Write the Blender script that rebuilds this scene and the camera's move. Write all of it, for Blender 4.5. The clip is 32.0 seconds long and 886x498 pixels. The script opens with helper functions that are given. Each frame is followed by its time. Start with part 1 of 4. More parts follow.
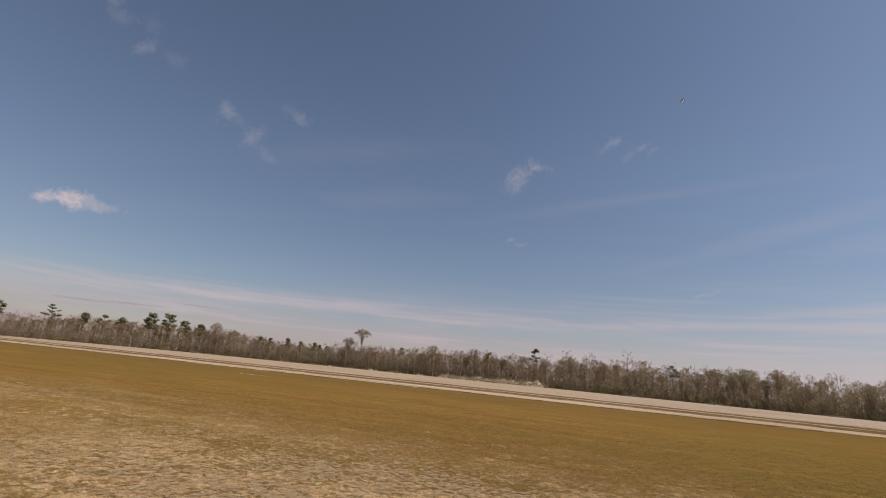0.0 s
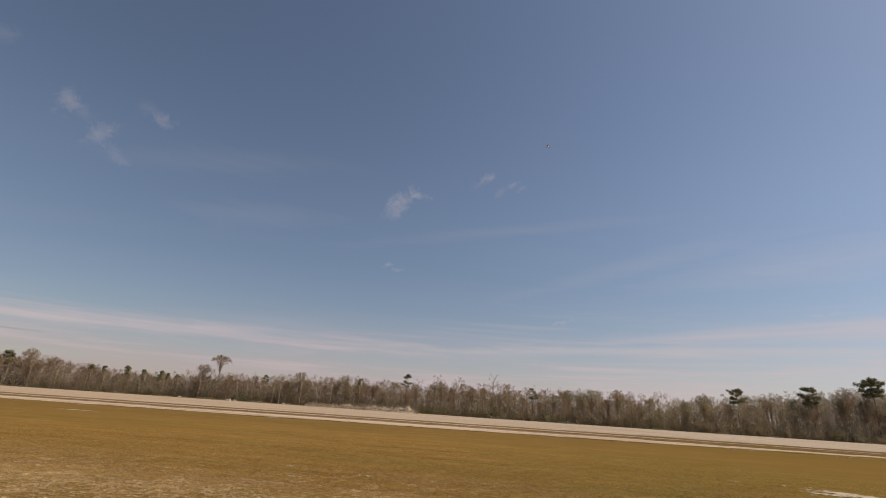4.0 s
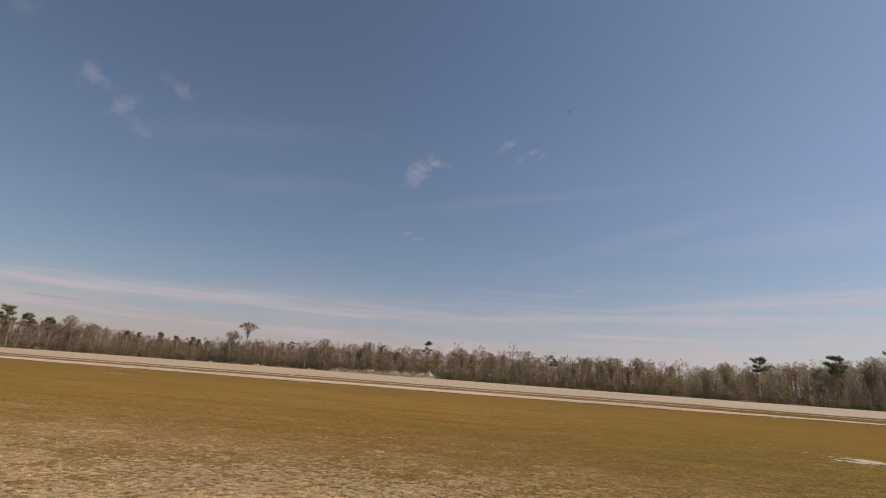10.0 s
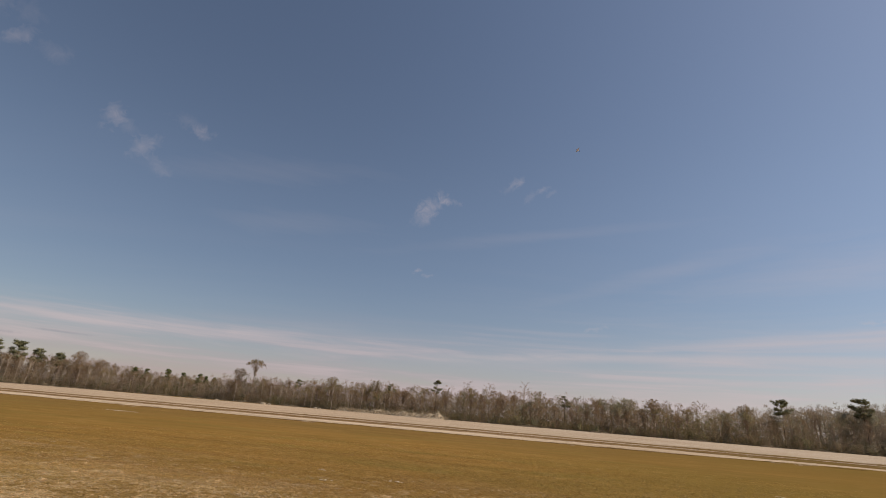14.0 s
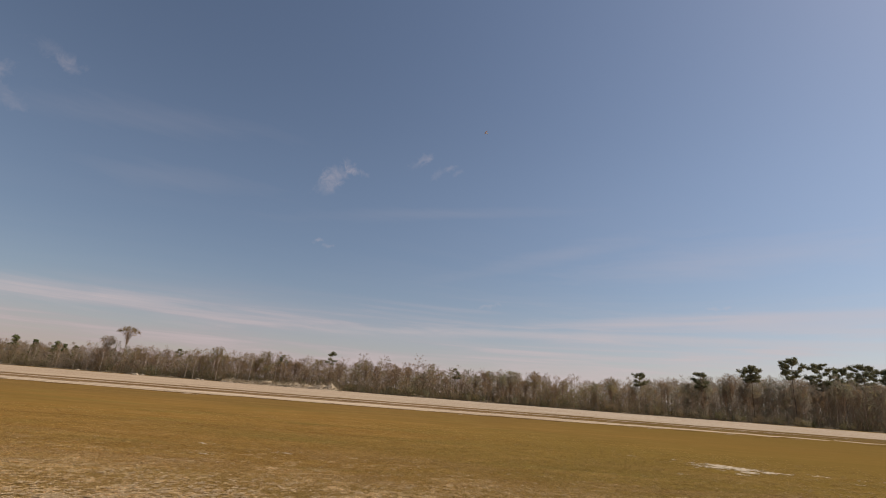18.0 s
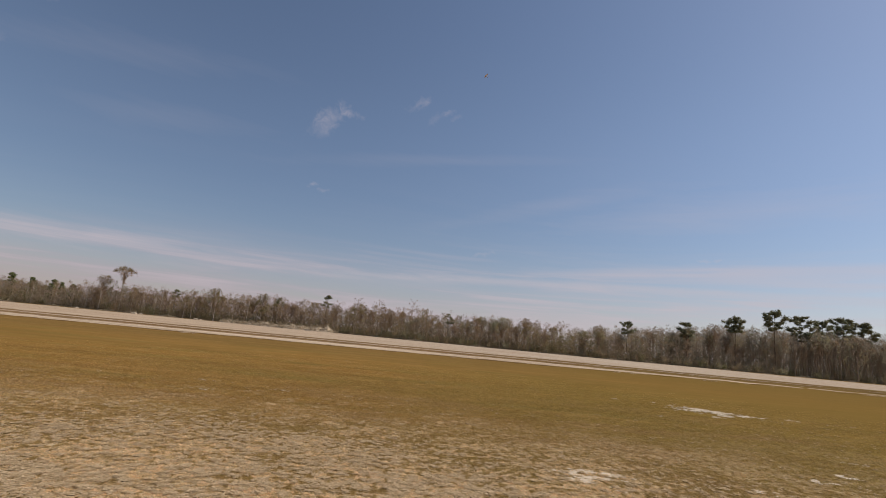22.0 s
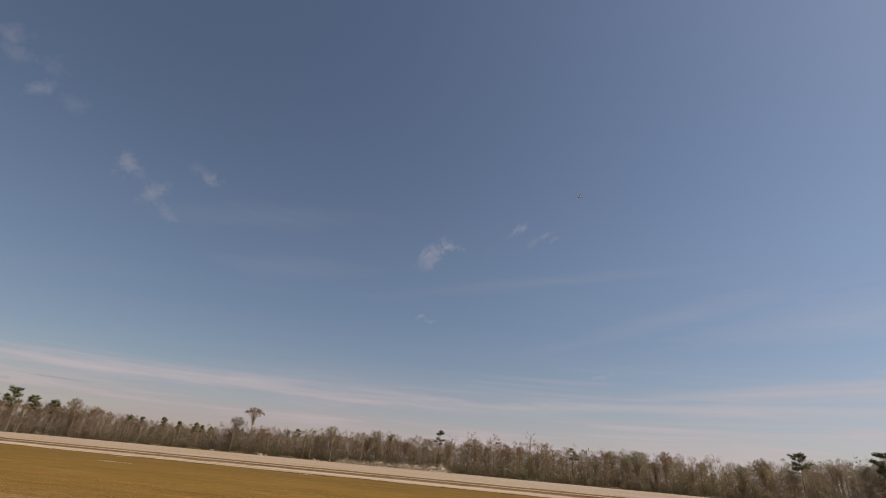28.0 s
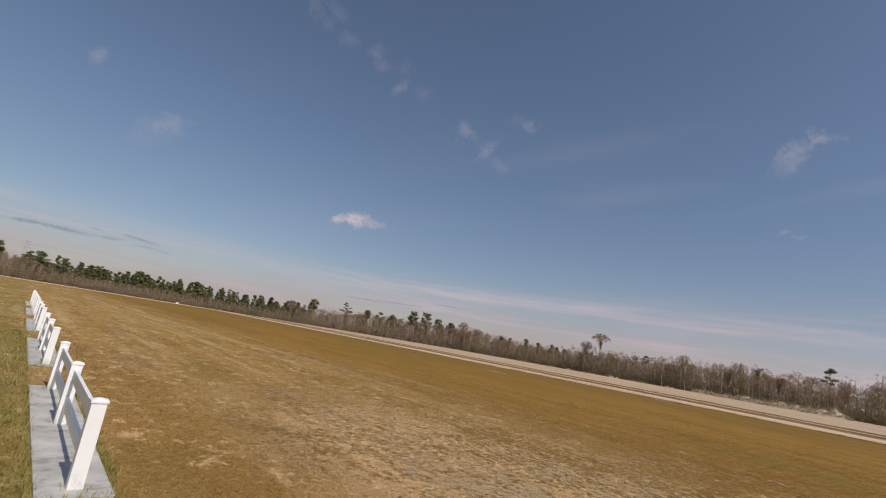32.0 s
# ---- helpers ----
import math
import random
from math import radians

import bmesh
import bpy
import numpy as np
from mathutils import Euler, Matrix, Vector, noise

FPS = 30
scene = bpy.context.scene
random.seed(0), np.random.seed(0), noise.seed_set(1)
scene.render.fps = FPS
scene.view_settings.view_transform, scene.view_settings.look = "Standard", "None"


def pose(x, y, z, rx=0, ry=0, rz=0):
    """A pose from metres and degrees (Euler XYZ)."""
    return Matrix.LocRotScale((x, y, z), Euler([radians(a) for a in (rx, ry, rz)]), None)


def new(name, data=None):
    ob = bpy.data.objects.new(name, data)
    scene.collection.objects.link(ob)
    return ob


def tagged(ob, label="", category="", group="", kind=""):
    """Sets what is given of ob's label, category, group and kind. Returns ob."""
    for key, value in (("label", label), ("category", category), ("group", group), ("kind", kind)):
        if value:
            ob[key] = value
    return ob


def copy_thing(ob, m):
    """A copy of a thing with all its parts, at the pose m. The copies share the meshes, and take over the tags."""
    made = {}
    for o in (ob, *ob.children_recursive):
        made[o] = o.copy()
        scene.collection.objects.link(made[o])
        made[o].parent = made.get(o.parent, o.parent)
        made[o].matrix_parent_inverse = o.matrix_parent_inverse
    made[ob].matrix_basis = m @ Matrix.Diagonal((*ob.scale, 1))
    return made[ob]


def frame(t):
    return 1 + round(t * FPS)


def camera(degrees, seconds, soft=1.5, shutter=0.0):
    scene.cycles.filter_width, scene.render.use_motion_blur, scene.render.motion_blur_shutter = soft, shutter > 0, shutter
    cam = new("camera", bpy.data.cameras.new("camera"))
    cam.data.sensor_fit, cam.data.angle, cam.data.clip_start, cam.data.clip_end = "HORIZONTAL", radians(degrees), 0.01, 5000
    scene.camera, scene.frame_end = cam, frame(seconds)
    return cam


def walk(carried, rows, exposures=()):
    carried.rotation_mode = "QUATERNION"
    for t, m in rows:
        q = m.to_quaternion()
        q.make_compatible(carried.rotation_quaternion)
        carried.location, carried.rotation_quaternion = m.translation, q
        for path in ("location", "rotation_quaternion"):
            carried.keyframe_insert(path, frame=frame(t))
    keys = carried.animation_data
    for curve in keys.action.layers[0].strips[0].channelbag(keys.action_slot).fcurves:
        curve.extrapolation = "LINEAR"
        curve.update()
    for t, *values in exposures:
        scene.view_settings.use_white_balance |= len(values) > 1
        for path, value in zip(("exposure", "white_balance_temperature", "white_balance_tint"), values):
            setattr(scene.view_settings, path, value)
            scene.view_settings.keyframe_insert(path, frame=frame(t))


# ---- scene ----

# ---------------------------------------------------------------- camera
EYE_HEIGHT = 1.85
cam = camera(87.0, 32.0, soft=1.0)
# seconds, turn about x, y and z in degrees; a cap camera that turns on the spot
TURNS = (
    (0, 104.68, -5.24, 19.38), (0.5, 105.45, -5.36, 20.70), (1, 106.34, -5.64, 20.93), (1.5, 107.38, -5.54, 20.00),
    (2, 108.10, -5.16, 17.85), (2.5, 108.58, -4.51, 14.03), (3, 108.75, -3.95, 11.16), (3.5, 108.86, -3.78, 7.71),
    (4, 108.83, -3.57, 4.28), (4.5, 108.65, -2.92, 1.14), (6.5, 108.19, -2.47, -5.44), (7, 107.93, -2.83, -5.03),
    (7.5, 107.42, -3.22, -4.40), (8, 106.65, -3.39, -3.29), (8.5, 105.97, -3.73, -1.77), (9, 105.35, -4.03, 0.48),
    (9.5, 104.96, -3.95, 3.78), (10, 104.84, -3.96, 6.71), (10.5, 105.05, -4.02, 9.58), (11, 105.68, -4.22, 12.07),
    (11.5, 106.31, -4.48, 13.73), (12, 106.94, -4.78, 14.74), (12.5, 107.73, -4.81, 14.64), (13, 108.38, -4.65, 13.06),
    (13.5, 108.91, -4.42, 10.71), (14, 109.30, -4.45, 7.78), (14.5, 109.34, -4.39, 4.73), (15, 108.95, -4.19, 2.09),
    (15.5, 108.63, -4.21, -0.63), (17.5, 107.25, -4.30, -4.83), (18, 107.06, -4.33, -4.62), (18.5, 106.82, -4.51, -4.52),
    (19, 106.48, -4.35, -4.21), (19.5, 106.01, -4.30, -4.00), (20, 105.55, -4.59, -3.98), (20.5, 104.82, -4.63, -3.82),
    (21, 103.40, -4.84, -4.08), (21.5, 101.81, -5.24, -4.62), (22, 100.66, -5.42, -5.46), (22.5, 100.93, -5.24, -6.85),
    (23, 103.06, -4.44, -8.49), (23.5, 106.61, -3.44, -10.46), (24, 109.21, -2.49, -11.66), (24.5, 111.07, -2.02, -12.04),
    (26.5, 116.69, -2.79, -3.60), (27, 116.44, -4.06, 0.30), (27.5, 115.58, -4.56, 3.94), (28, 114.82, -4.72, 8.12),
    (28.5, 113.97, -5.32, 12.25), (29, 112.67, -5.92, 18.12), (29.5, 111.02, -6.47, 23.73), (30, 108.71, -7.18, 29.03),
    (30.5, 106.68, -7.88, 33.94), (31, 104.59, -8.50, 38.87), (31.5, 102.75, -8.79, 43.46), (32, 101.36, -9.39, 47.44),
)
walk(cam, [(t, pose(0, 0, EYE_HEIGHT, rx, ry, rz)) for t, rx, ry, rz in TURNS], exposures=[
    (0, 0, 6620, 12), (2, 0, 6750, 12), (4, 0.02, 6850, 11.3), (6.5, 0.04, 6950, 11.3), (8, 0.02, 6920, 11.3), (10, 0, 6650, 11.3), (12, 0, 6680, 11.3),
    (14, 0, 6840, 11.3), (15.5, 0.02, 6880, 11.3), (18, 0.03, 6860, 11.3), (20, 0.01, 6740, 11.3), (21, 0, 6700, 11.3), (22, 0, 6400, 11.3), (23, 0, 6540, 11.3), (24, 0, 7050, 13),
    (26.5, 0, 7040, 12.5), (28, -0.06, 6790, 11.3), (29.5, 0, 6460, 11.3), (32, 0, 6420, 11.3)])

# ---------------------------------------------------------------- light
SUN_AZIMUTH, SUN_HEIGHT = 89.5, 48.0
sun = new("sun", bpy.data.lights.new("sun", "SUN"))
sun.data.energy, sun.data.angle, sun.data.color = 3.4, radians(0.53), (1.0, 0.93, 0.83)
sun.matrix_world = pose(0, 0, 60, 90 - SUN_HEIGHT, 0, 180 - SUN_AZIMUTH)


class Nodes:
    """Short hand for building node trees."""

    def __init__(self, tree):
        self.tree = tree
        tree.nodes.clear()

    def add(self, kind, **values):
        node = self.tree.nodes.new(kind)
        for key, value in values.items():
            setattr(node, key, value)
        return node

    def link(self, a, b):
        self.tree.links.new(a, b)

    def put(self, socket, value):
        if hasattr(value, "is_output"):
            self.link(value, socket)
        elif isinstance(value, tuple) and len(value) == 3 and socket.type == "RGBA":
            socket.default_value = (*value, 1)
        else:
            socket.default_value = value

    def math(self, op, a, b=0.0, c=0.0, clamp=False):
        n = self.add("ShaderNodeMath", operation=op, use_clamp=clamp)
        for s, v in zip(n.inputs, (a, b, c)):
            self.put(s, v)
        return n.outputs[0]

    def vec(self, op, a, b=(0, 0, 0)):
        n = self.add("ShaderNodeVectorMath", operation=op)
        self.put(n.inputs[0], a)
        if op == "SCALE":
            self.put(n.inputs[3], b)
        else:
            self.put(n.inputs[1], b)
        return n.outputs["Value"] if op in ("DOT_PRODUCT", "LENGTH", "DISTANCE") else n.outputs["Vector"]

    def noise(self, vector, scale, detail=4.0, rough=0.55, distortion=0.0):
        n = self.add("ShaderNodeTexNoise")
        self.put(n.inputs["Vector"], vector)
        n.inputs["Scale"].default_value, n.inputs["Detail"].default_value = scale, detail
        n.inputs["Roughness"].default_value, n.inputs["Distortion"].default_value = rough, distortion
        return n.outputs["Fac"]

    def span(self, value, a, b, c=0.0, d=1.0, smooth=True):
        n = self.add("ShaderNodeMapRange", interpolation_type="SMOOTHSTEP" if smooth else "LINEAR")
        for s, v in zip(n.inputs, (value, a, b, c, d)):
            self.put(s, v)
        return n.outputs[0]

    def mix(self, f, a, b, blend="MIX"):
        n = self.add("ShaderNodeMix", data_type="RGBA", blend_type=blend)
        self.put(n.inputs[0], f)
        self.put(n.inputs[6], a)
        self.put(n.inputs[7], b)
        return n.outputs[2]

    def xyz(self, v):
        n = self.add("ShaderNodeSeparateXYZ")
        self.put(n.inputs[0], v)
        return n.outputs

    def join(self, x, y, z):
        n = self.add("ShaderNodeCombineXYZ")
        for s, v in zip(n.inputs, (x, y, z)):
            self.put(s, v)
        return n.outputs[0]


def way(azimuth, height):
    a, h = radians(azimuth), radians(height)
    return Vector((math.sin(a) * math.cos(h), math.cos(a) * math.cos(h), math.sin(h)))


# small fair-weather clouds: azimuth, height, half length, half width, tilt in degrees, weight
CLOUDS = (
    (-71.2, 34.2, 1.43, 0.72, 113.0, 0.36), (-68.4, 34.7, 1.38, 0.88, -29.0, 0.36), (-68.9, 33.0, 0.99, 0.56, 51.0, 0.28), (-66.2, 32.3, 1.03, 0.78, -12.0, 0.32), (-62.3, 32.0, 1.1, 0.62, 35.0, 0.34),
    (-61.5, 30.8, 1.25, 0.83, 4.0, 0.36), (-58.4, 31.1, 1.01, 0.72, -48.0, 0.24), (-58.2, 28.8, 1.01, 0.51, 52.0, 0.6), (-55.5, 29.0, 1.2, 0.67, 10.0, 0.28), (-49.2, 25.8, 1.12, 0.88, 71.0, 0.68),
    (-47.7, 25.3, 1.13, 0.73, -35.0, 0.32), (-45.9, 23.7, 1.31, 0.82, 54.0, 0.72), (-43.8, 22.2, 1.33, 0.67, -28.0, 0.4), (-40.8, 27.0, 1.09, 0.42, 7.0, 0.6), (-42.3, 27.5, 1.34, 0.67, -7.0, 0.28),
    (-9.3, 25.2, 1.2, 0.6, -22.0, 1.0), (-11.2, 24.2, 1.69, 0.85, 29.0, 0.8), (-12.3, 23.1, 1.56, 0.94, 40.0, 0.5), (-0.0, 27.7, 0.92, 0.39, 32.0, 0.7), (-0.9, 27.0, 1.06, 0.47, 33.0, 0.4),
    (3.3, 26.9, 0.61, 0.25, 6.0, 0.7), (1.8, 25.9, 1.01, 0.51, 43.0, 0.35), (4.6, 26.4, 0.6, 0.3, 26.0, 0.4), (-12.3, 16.2, 0.62, 0.27, 22.0, 0.9), (-11.1, 15.8, 0.69, 0.23, -3.0, 0.6),
    (-61.5, 12.7, 1.71, 0.79, 10.0, 2.56), (-59.5, 12.6, 2.46, 0.61, 1.0, 1.92), (-62.6, 12.7, 0.77, 0.52, 21.0, 1.12), (-90.1, 21.4, 0.99, 0.66, 49.0, 0.7), (-83.2, 16.9, 3.01, 1.26, 37.0, 0.45),
    (-82.6, 17.6, 1.27, 0.89, 22.0, 0.4), (34.1, 10.6, 0.5, 0.2, 10.0, 0.8), (35.4, 10.7, 0.5, 0.15, 0.0, 0.8), (9.3, 10.4, 1.2, 0.25, 10.0, 0.7),
)
STREAKS = (
    (-33.0, 25.0, 9.0, 1.2, 12, 0.10), (2.0, 21.2, 13.0, 0.6, 6, 0.11), (18.0, 16.8, 11.0, 0.9, 12, 0.15),
    (24.0, 7.4, 24.0, 0.45, 0, 0.80), (-24.0, 7.6, 20.0, 0.7, 2, 0.14), (32.0, 9.4, 16.0, 0.6, 2, 0.5),
    (36.0, 15.6, 13.0, 1.6, 3, 0.25), (-74.0, 6.0, 17.0, 1.0, -3, 0.25), (-40.0, 6.3, 15.0, 0.9, 1, 0.28), (-28.0, 20.0, 7.0, 1.1, 8, 0.10), (-15.0, 6.2, 16.0, 0.8, 0, 0.3), (-44.2, 6.0, 2.6, 0.8, 0, 0.28), (-30.0, 6.6, 7.0, 0.7, 4, 0.24), (-60.0, 5.2, 16.0, 0.8, -2, 0.15),
)
DARK_STREAKS = ((-57.5, 3.55, 2.6, 0.10, 0, 0.6), (-53.4, 3.75, 2.4, 0.10, 1, 0.6), (-47.1, 4.4, 2.0, 0.10, 0, 0.5), (-91.0, 4.6, 1.6, 0.16, 4, 0.8),
                (-88.2, 4.6, 2.0, 0.17, 0, 0.8), (-86.0, 5.3, 0.7, 0.09, -4, 0.6), (-84.6, 4.7, 0.8, 0.12, 4, 0.7), (-82.1, 5.2, 1.3, 0.13, -6, 0.7), (-81.3, 4.55, 1.0, 0.09, 2, 0.6),
                (-79.6, 4.4, 0.6, 0.09, 0, 0.6))


def build_world():
    world = bpy.data.worlds.new("sky")
    scene.world = world
    world.use_nodes = True
    n = Nodes(world.node_tree)
    d = n.vec("NORMALIZE", n.add("ShaderNodeTexCoord").outputs["Generated"])
    x, y, z = n.xyz(d)
    sky = n.add("ShaderNodeTexSky", sky_type="NISHITA", sun_disc=False, sun_elevation=radians(SUN_HEIGHT),
                sun_rotation=radians(SUN_AZIMUTH), altitude=50.0, air_density=1.0, dust_density=0.6, ozone_density=1.2)
    up = n.math("MAXIMUM", z, 0.0)
    base = n.vec("MULTIPLY", sky.outputs[0], n.mix(n.span(up, 0.0, 0.5), LOW_TINT, SKY_TINT))
    lower = n.span(up, 0.0, 0.45, LOW_SKY, 1.0)
    base = n.vec("SCALE", base, n.math("MULTIPLY", lower, n.span(x, -0.8, 0.8, 0.945, 1.165, False)))
    # thin high cloud, drawn out along one direction on a flat layer
    layer = n.vec("SCALE", n.join(x, y, 0.0), n.math("DIVIDE", 1.0, n.math("ADD", up, 0.06)))
    turn = n.add("ShaderNodeVectorRotate", rotation_type="Z_AXIS")
    n.put(turn.inputs["Vector"], layer)
    turn.inputs["Angle"].default_value = radians(-14)
    drawn = n.vec("MULTIPLY", turn.outputs[0], (0.10, 0.75, 1.0))
    veil = n.noise(drawn, 1.1, 7.0, 0.6, 0.5)
    patch = n.noise(layer, 0.28, 3.0)
    veil = n.math("MULTIPLY", n.span(veil, 0.42, 0.85), n.span(patch, 0.35, 0.7))
    veil = n.math("MULTIPLY", veil, n.math("MULTIPLY", n.span(up, 0.55, 0.12, 0.15, 0.75), n.span(x, -0.9, 0.1, 0.45, 1.0)))
    # ragged edges for the single clouds
    fine = n.noise(d, 52.0, 6.0, 0.6, 1.2)

    warp = n.vec("SCALE", n.join(*(n.math("SUBTRACT", n.noise(n.vec("ADD", d, (k, k, 0.0)), 34.0, 4.0, 0.6), 0.5) for k in (0.0, 3.0, 7.0))), 0.035)
    blown = n.vec("ADD", d, warp)

    def blob(row, ragged):
        az, el, a, b, tilt, weight = row
        c = way(az, el)
        right = Vector((math.cos(radians(az)), -math.sin(radians(az)), 0))
        rise = right.cross(c)
        e1 = right * math.cos(radians(tilt)) + rise * math.sin(radians(tilt))
        e2 = rise * math.cos(radians(tilt)) - right * math.sin(radians(tilt))
        off = n.vec("SUBTRACT", blown if ragged is rag else d, tuple(c))
        p = n.vec("DOT_PRODUCT", off, tuple(e1 / radians(a)))
        q = n.vec("DOT_PRODUCT", off, tuple(e2 / radians(b)))
        r = n.math("ADD", n.math("MULTIPLY", p, p), n.math("MULTIPLY", q, q))
        body = n.math("SUBTRACT", n.math("EXPONENT", n.math("MULTIPLY", r, -0.7)), ragged)
        return n.math("MULTIPLY", n.math("MAXIMUM", body, 0.0), weight)

    rag = n.span(fine, 0.28, 0.76, 0.52, 0.0)
    soft = n.span(n.noise(n.vec("MULTIPLY", d, (3.0, 3.0, 24.0)), 2.2, 5.0, 0.6, 0.4), 0.30, 0.70, 0.38, 0.0)
    total = 0.0
    for row in CLOUDS:
        total = n.math("ADD", total, n.math("MULTIPLY", blob(row, rag), 0.34))
    for row in STREAKS:
        total = n.math("ADD", total, n.math("MULTIPLY", blob(row, soft), 0.72))
    # level bands of thin cloud low over the woods
    level = n.noise(n.vec("MULTIPLY", d, (2.2, 2.2, 42.0)), 1.0, 5.0, 0.55, 0.35)
    bands = n.math("MULTIPLY", n.span(level, 0.46, 0.66, 0.0, 0.5), n.math("MULTIPLY", n.span(up, n.span(x, -0.6, 0.3, 0.15, 0.23), 0.09), n.span(up, 0.0, 0.06, 0.4, 1.0)))
    total = n.math("ADD", total, bands)
    cover = n.math("MULTIPLY", n.math("ADD", total, n.math("MULTIPLY", veil, 0.35)), 0.85, clamp=True)
    haze = n.span(up, 0.0, n.span(x, -0.9, -0.2, 0.14, 0.215), HAZE, 0.0)
    haze = n.math("MULTIPLY", haze, n.span(level, 0.36, 0.62, 0.52, 1.0))
    sunward = n.span(x, -0.9, 0.9, 0.66, 1.20, False)
    col = n.mix(haze, base, n.vec("SCALE", n.mix(n.span(x, -0.9, 0.6), HAZE_SHADE, HAZE_COLOUR), sunward))
    col = n.mix(cover, col, CLOUD_COLOUR)
    dark = 0.0
    for row in DARK_STREAKS:
        dark = n.math("ADD", dark, blob(row, n.span(fine, 0.4, 0.7, 0.3, 0.0)))
    col = n.mix(n.math("MULTIPLY", dark, 1.0, clamp=True), col, DARK_CLOUD)
    back = n.add("ShaderNodeBackground")
    n.put(back.inputs[0], col)
    back.inputs[1].default_value = SKY_STRENGTH
    out = n.add("ShaderNodeOutputWorld")
    n.link(back.outputs[0], out.inputs[0])


SKY_STRENGTH = 0.1
SKY_TINT = (0.945, 0.885, 0.855)
LOW_TINT = (0.945, 0.89, 0.905)
LOW_SKY = 0.78
HAZE, HAZE_COLOUR, HAZE_SHADE = 0.75, (4.65, 4.18, 4.72), (5.75, 4.28, 5.05)
CLOUD_COLOUR, DARK_CLOUD = (5.75, 4.95, 5.15), (2.5, 2.6, 3.2)
build_world()


# ---------------------------------------------------------------- materials
def material(name, paint, rough=0.8, bump=None, spec=0.3, thin=0.0):
    """paint(n, place) gives the base colour, and bump(n, place) a height."""
    m = bpy.data.materials.new(name)
    m.use_nodes = True
    n = Nodes(m.node_tree)
    out = n.add("ShaderNodeOutputMaterial")
    b = n.add("ShaderNodeBsdfPrincipled")
    n.link(b.outputs[0], out.inputs[0])
    geo = n.add("ShaderNodeNewGeometry")
    place = geo.outputs["Position"]
    colour = paint(n, place)
    n.put(b.inputs["Base Color"], colour)
    if thin:
        # thin blades and leaves let some of the light through
        through_light, both = n.add("ShaderNodeBsdfTranslucent"), n.add("ShaderNodeMixShader")
        n.put(through_light.inputs[0], colour)
        both.inputs[0].default_value = thin
        n.link(b.outputs[0], both.inputs[1])
        n.link(through_light.outputs[0], both.inputs[2])
        n.link(both.outputs[0], out.inputs[0])
    n.put(b.inputs["Roughness"], rough(n, place) if callable(rough) else rough)
    b.inputs["Specular IOR Level"].default_value = spec
    if bump:
        height, strength, distance = bump(n, place)
        k = n.add("ShaderNodeBump")
        k.inputs["Strength"].default_value, k.inputs["Distance"].default_value = strength, distance
        n.put(k.inputs["Height"], height)
        n.link(k.outputs[0], b.inputs["Normal"])
    return m


def island(n):
    return n.add("ShaderNodeNewGeometry").outputs["Random Per Island"]


def random_of(n):
    return n.add("ShaderNodeObjectInfo").outputs["Random"]


GOLD, TAN, OLIVE, BROWN, STRAW = (0.290, 0.160, 0.042), (0.365, 0.217, 0.080), (0.243, 0.146, 0.039), (0.233, 0.121, 0.034), (0.665, 0.492, 0.295)


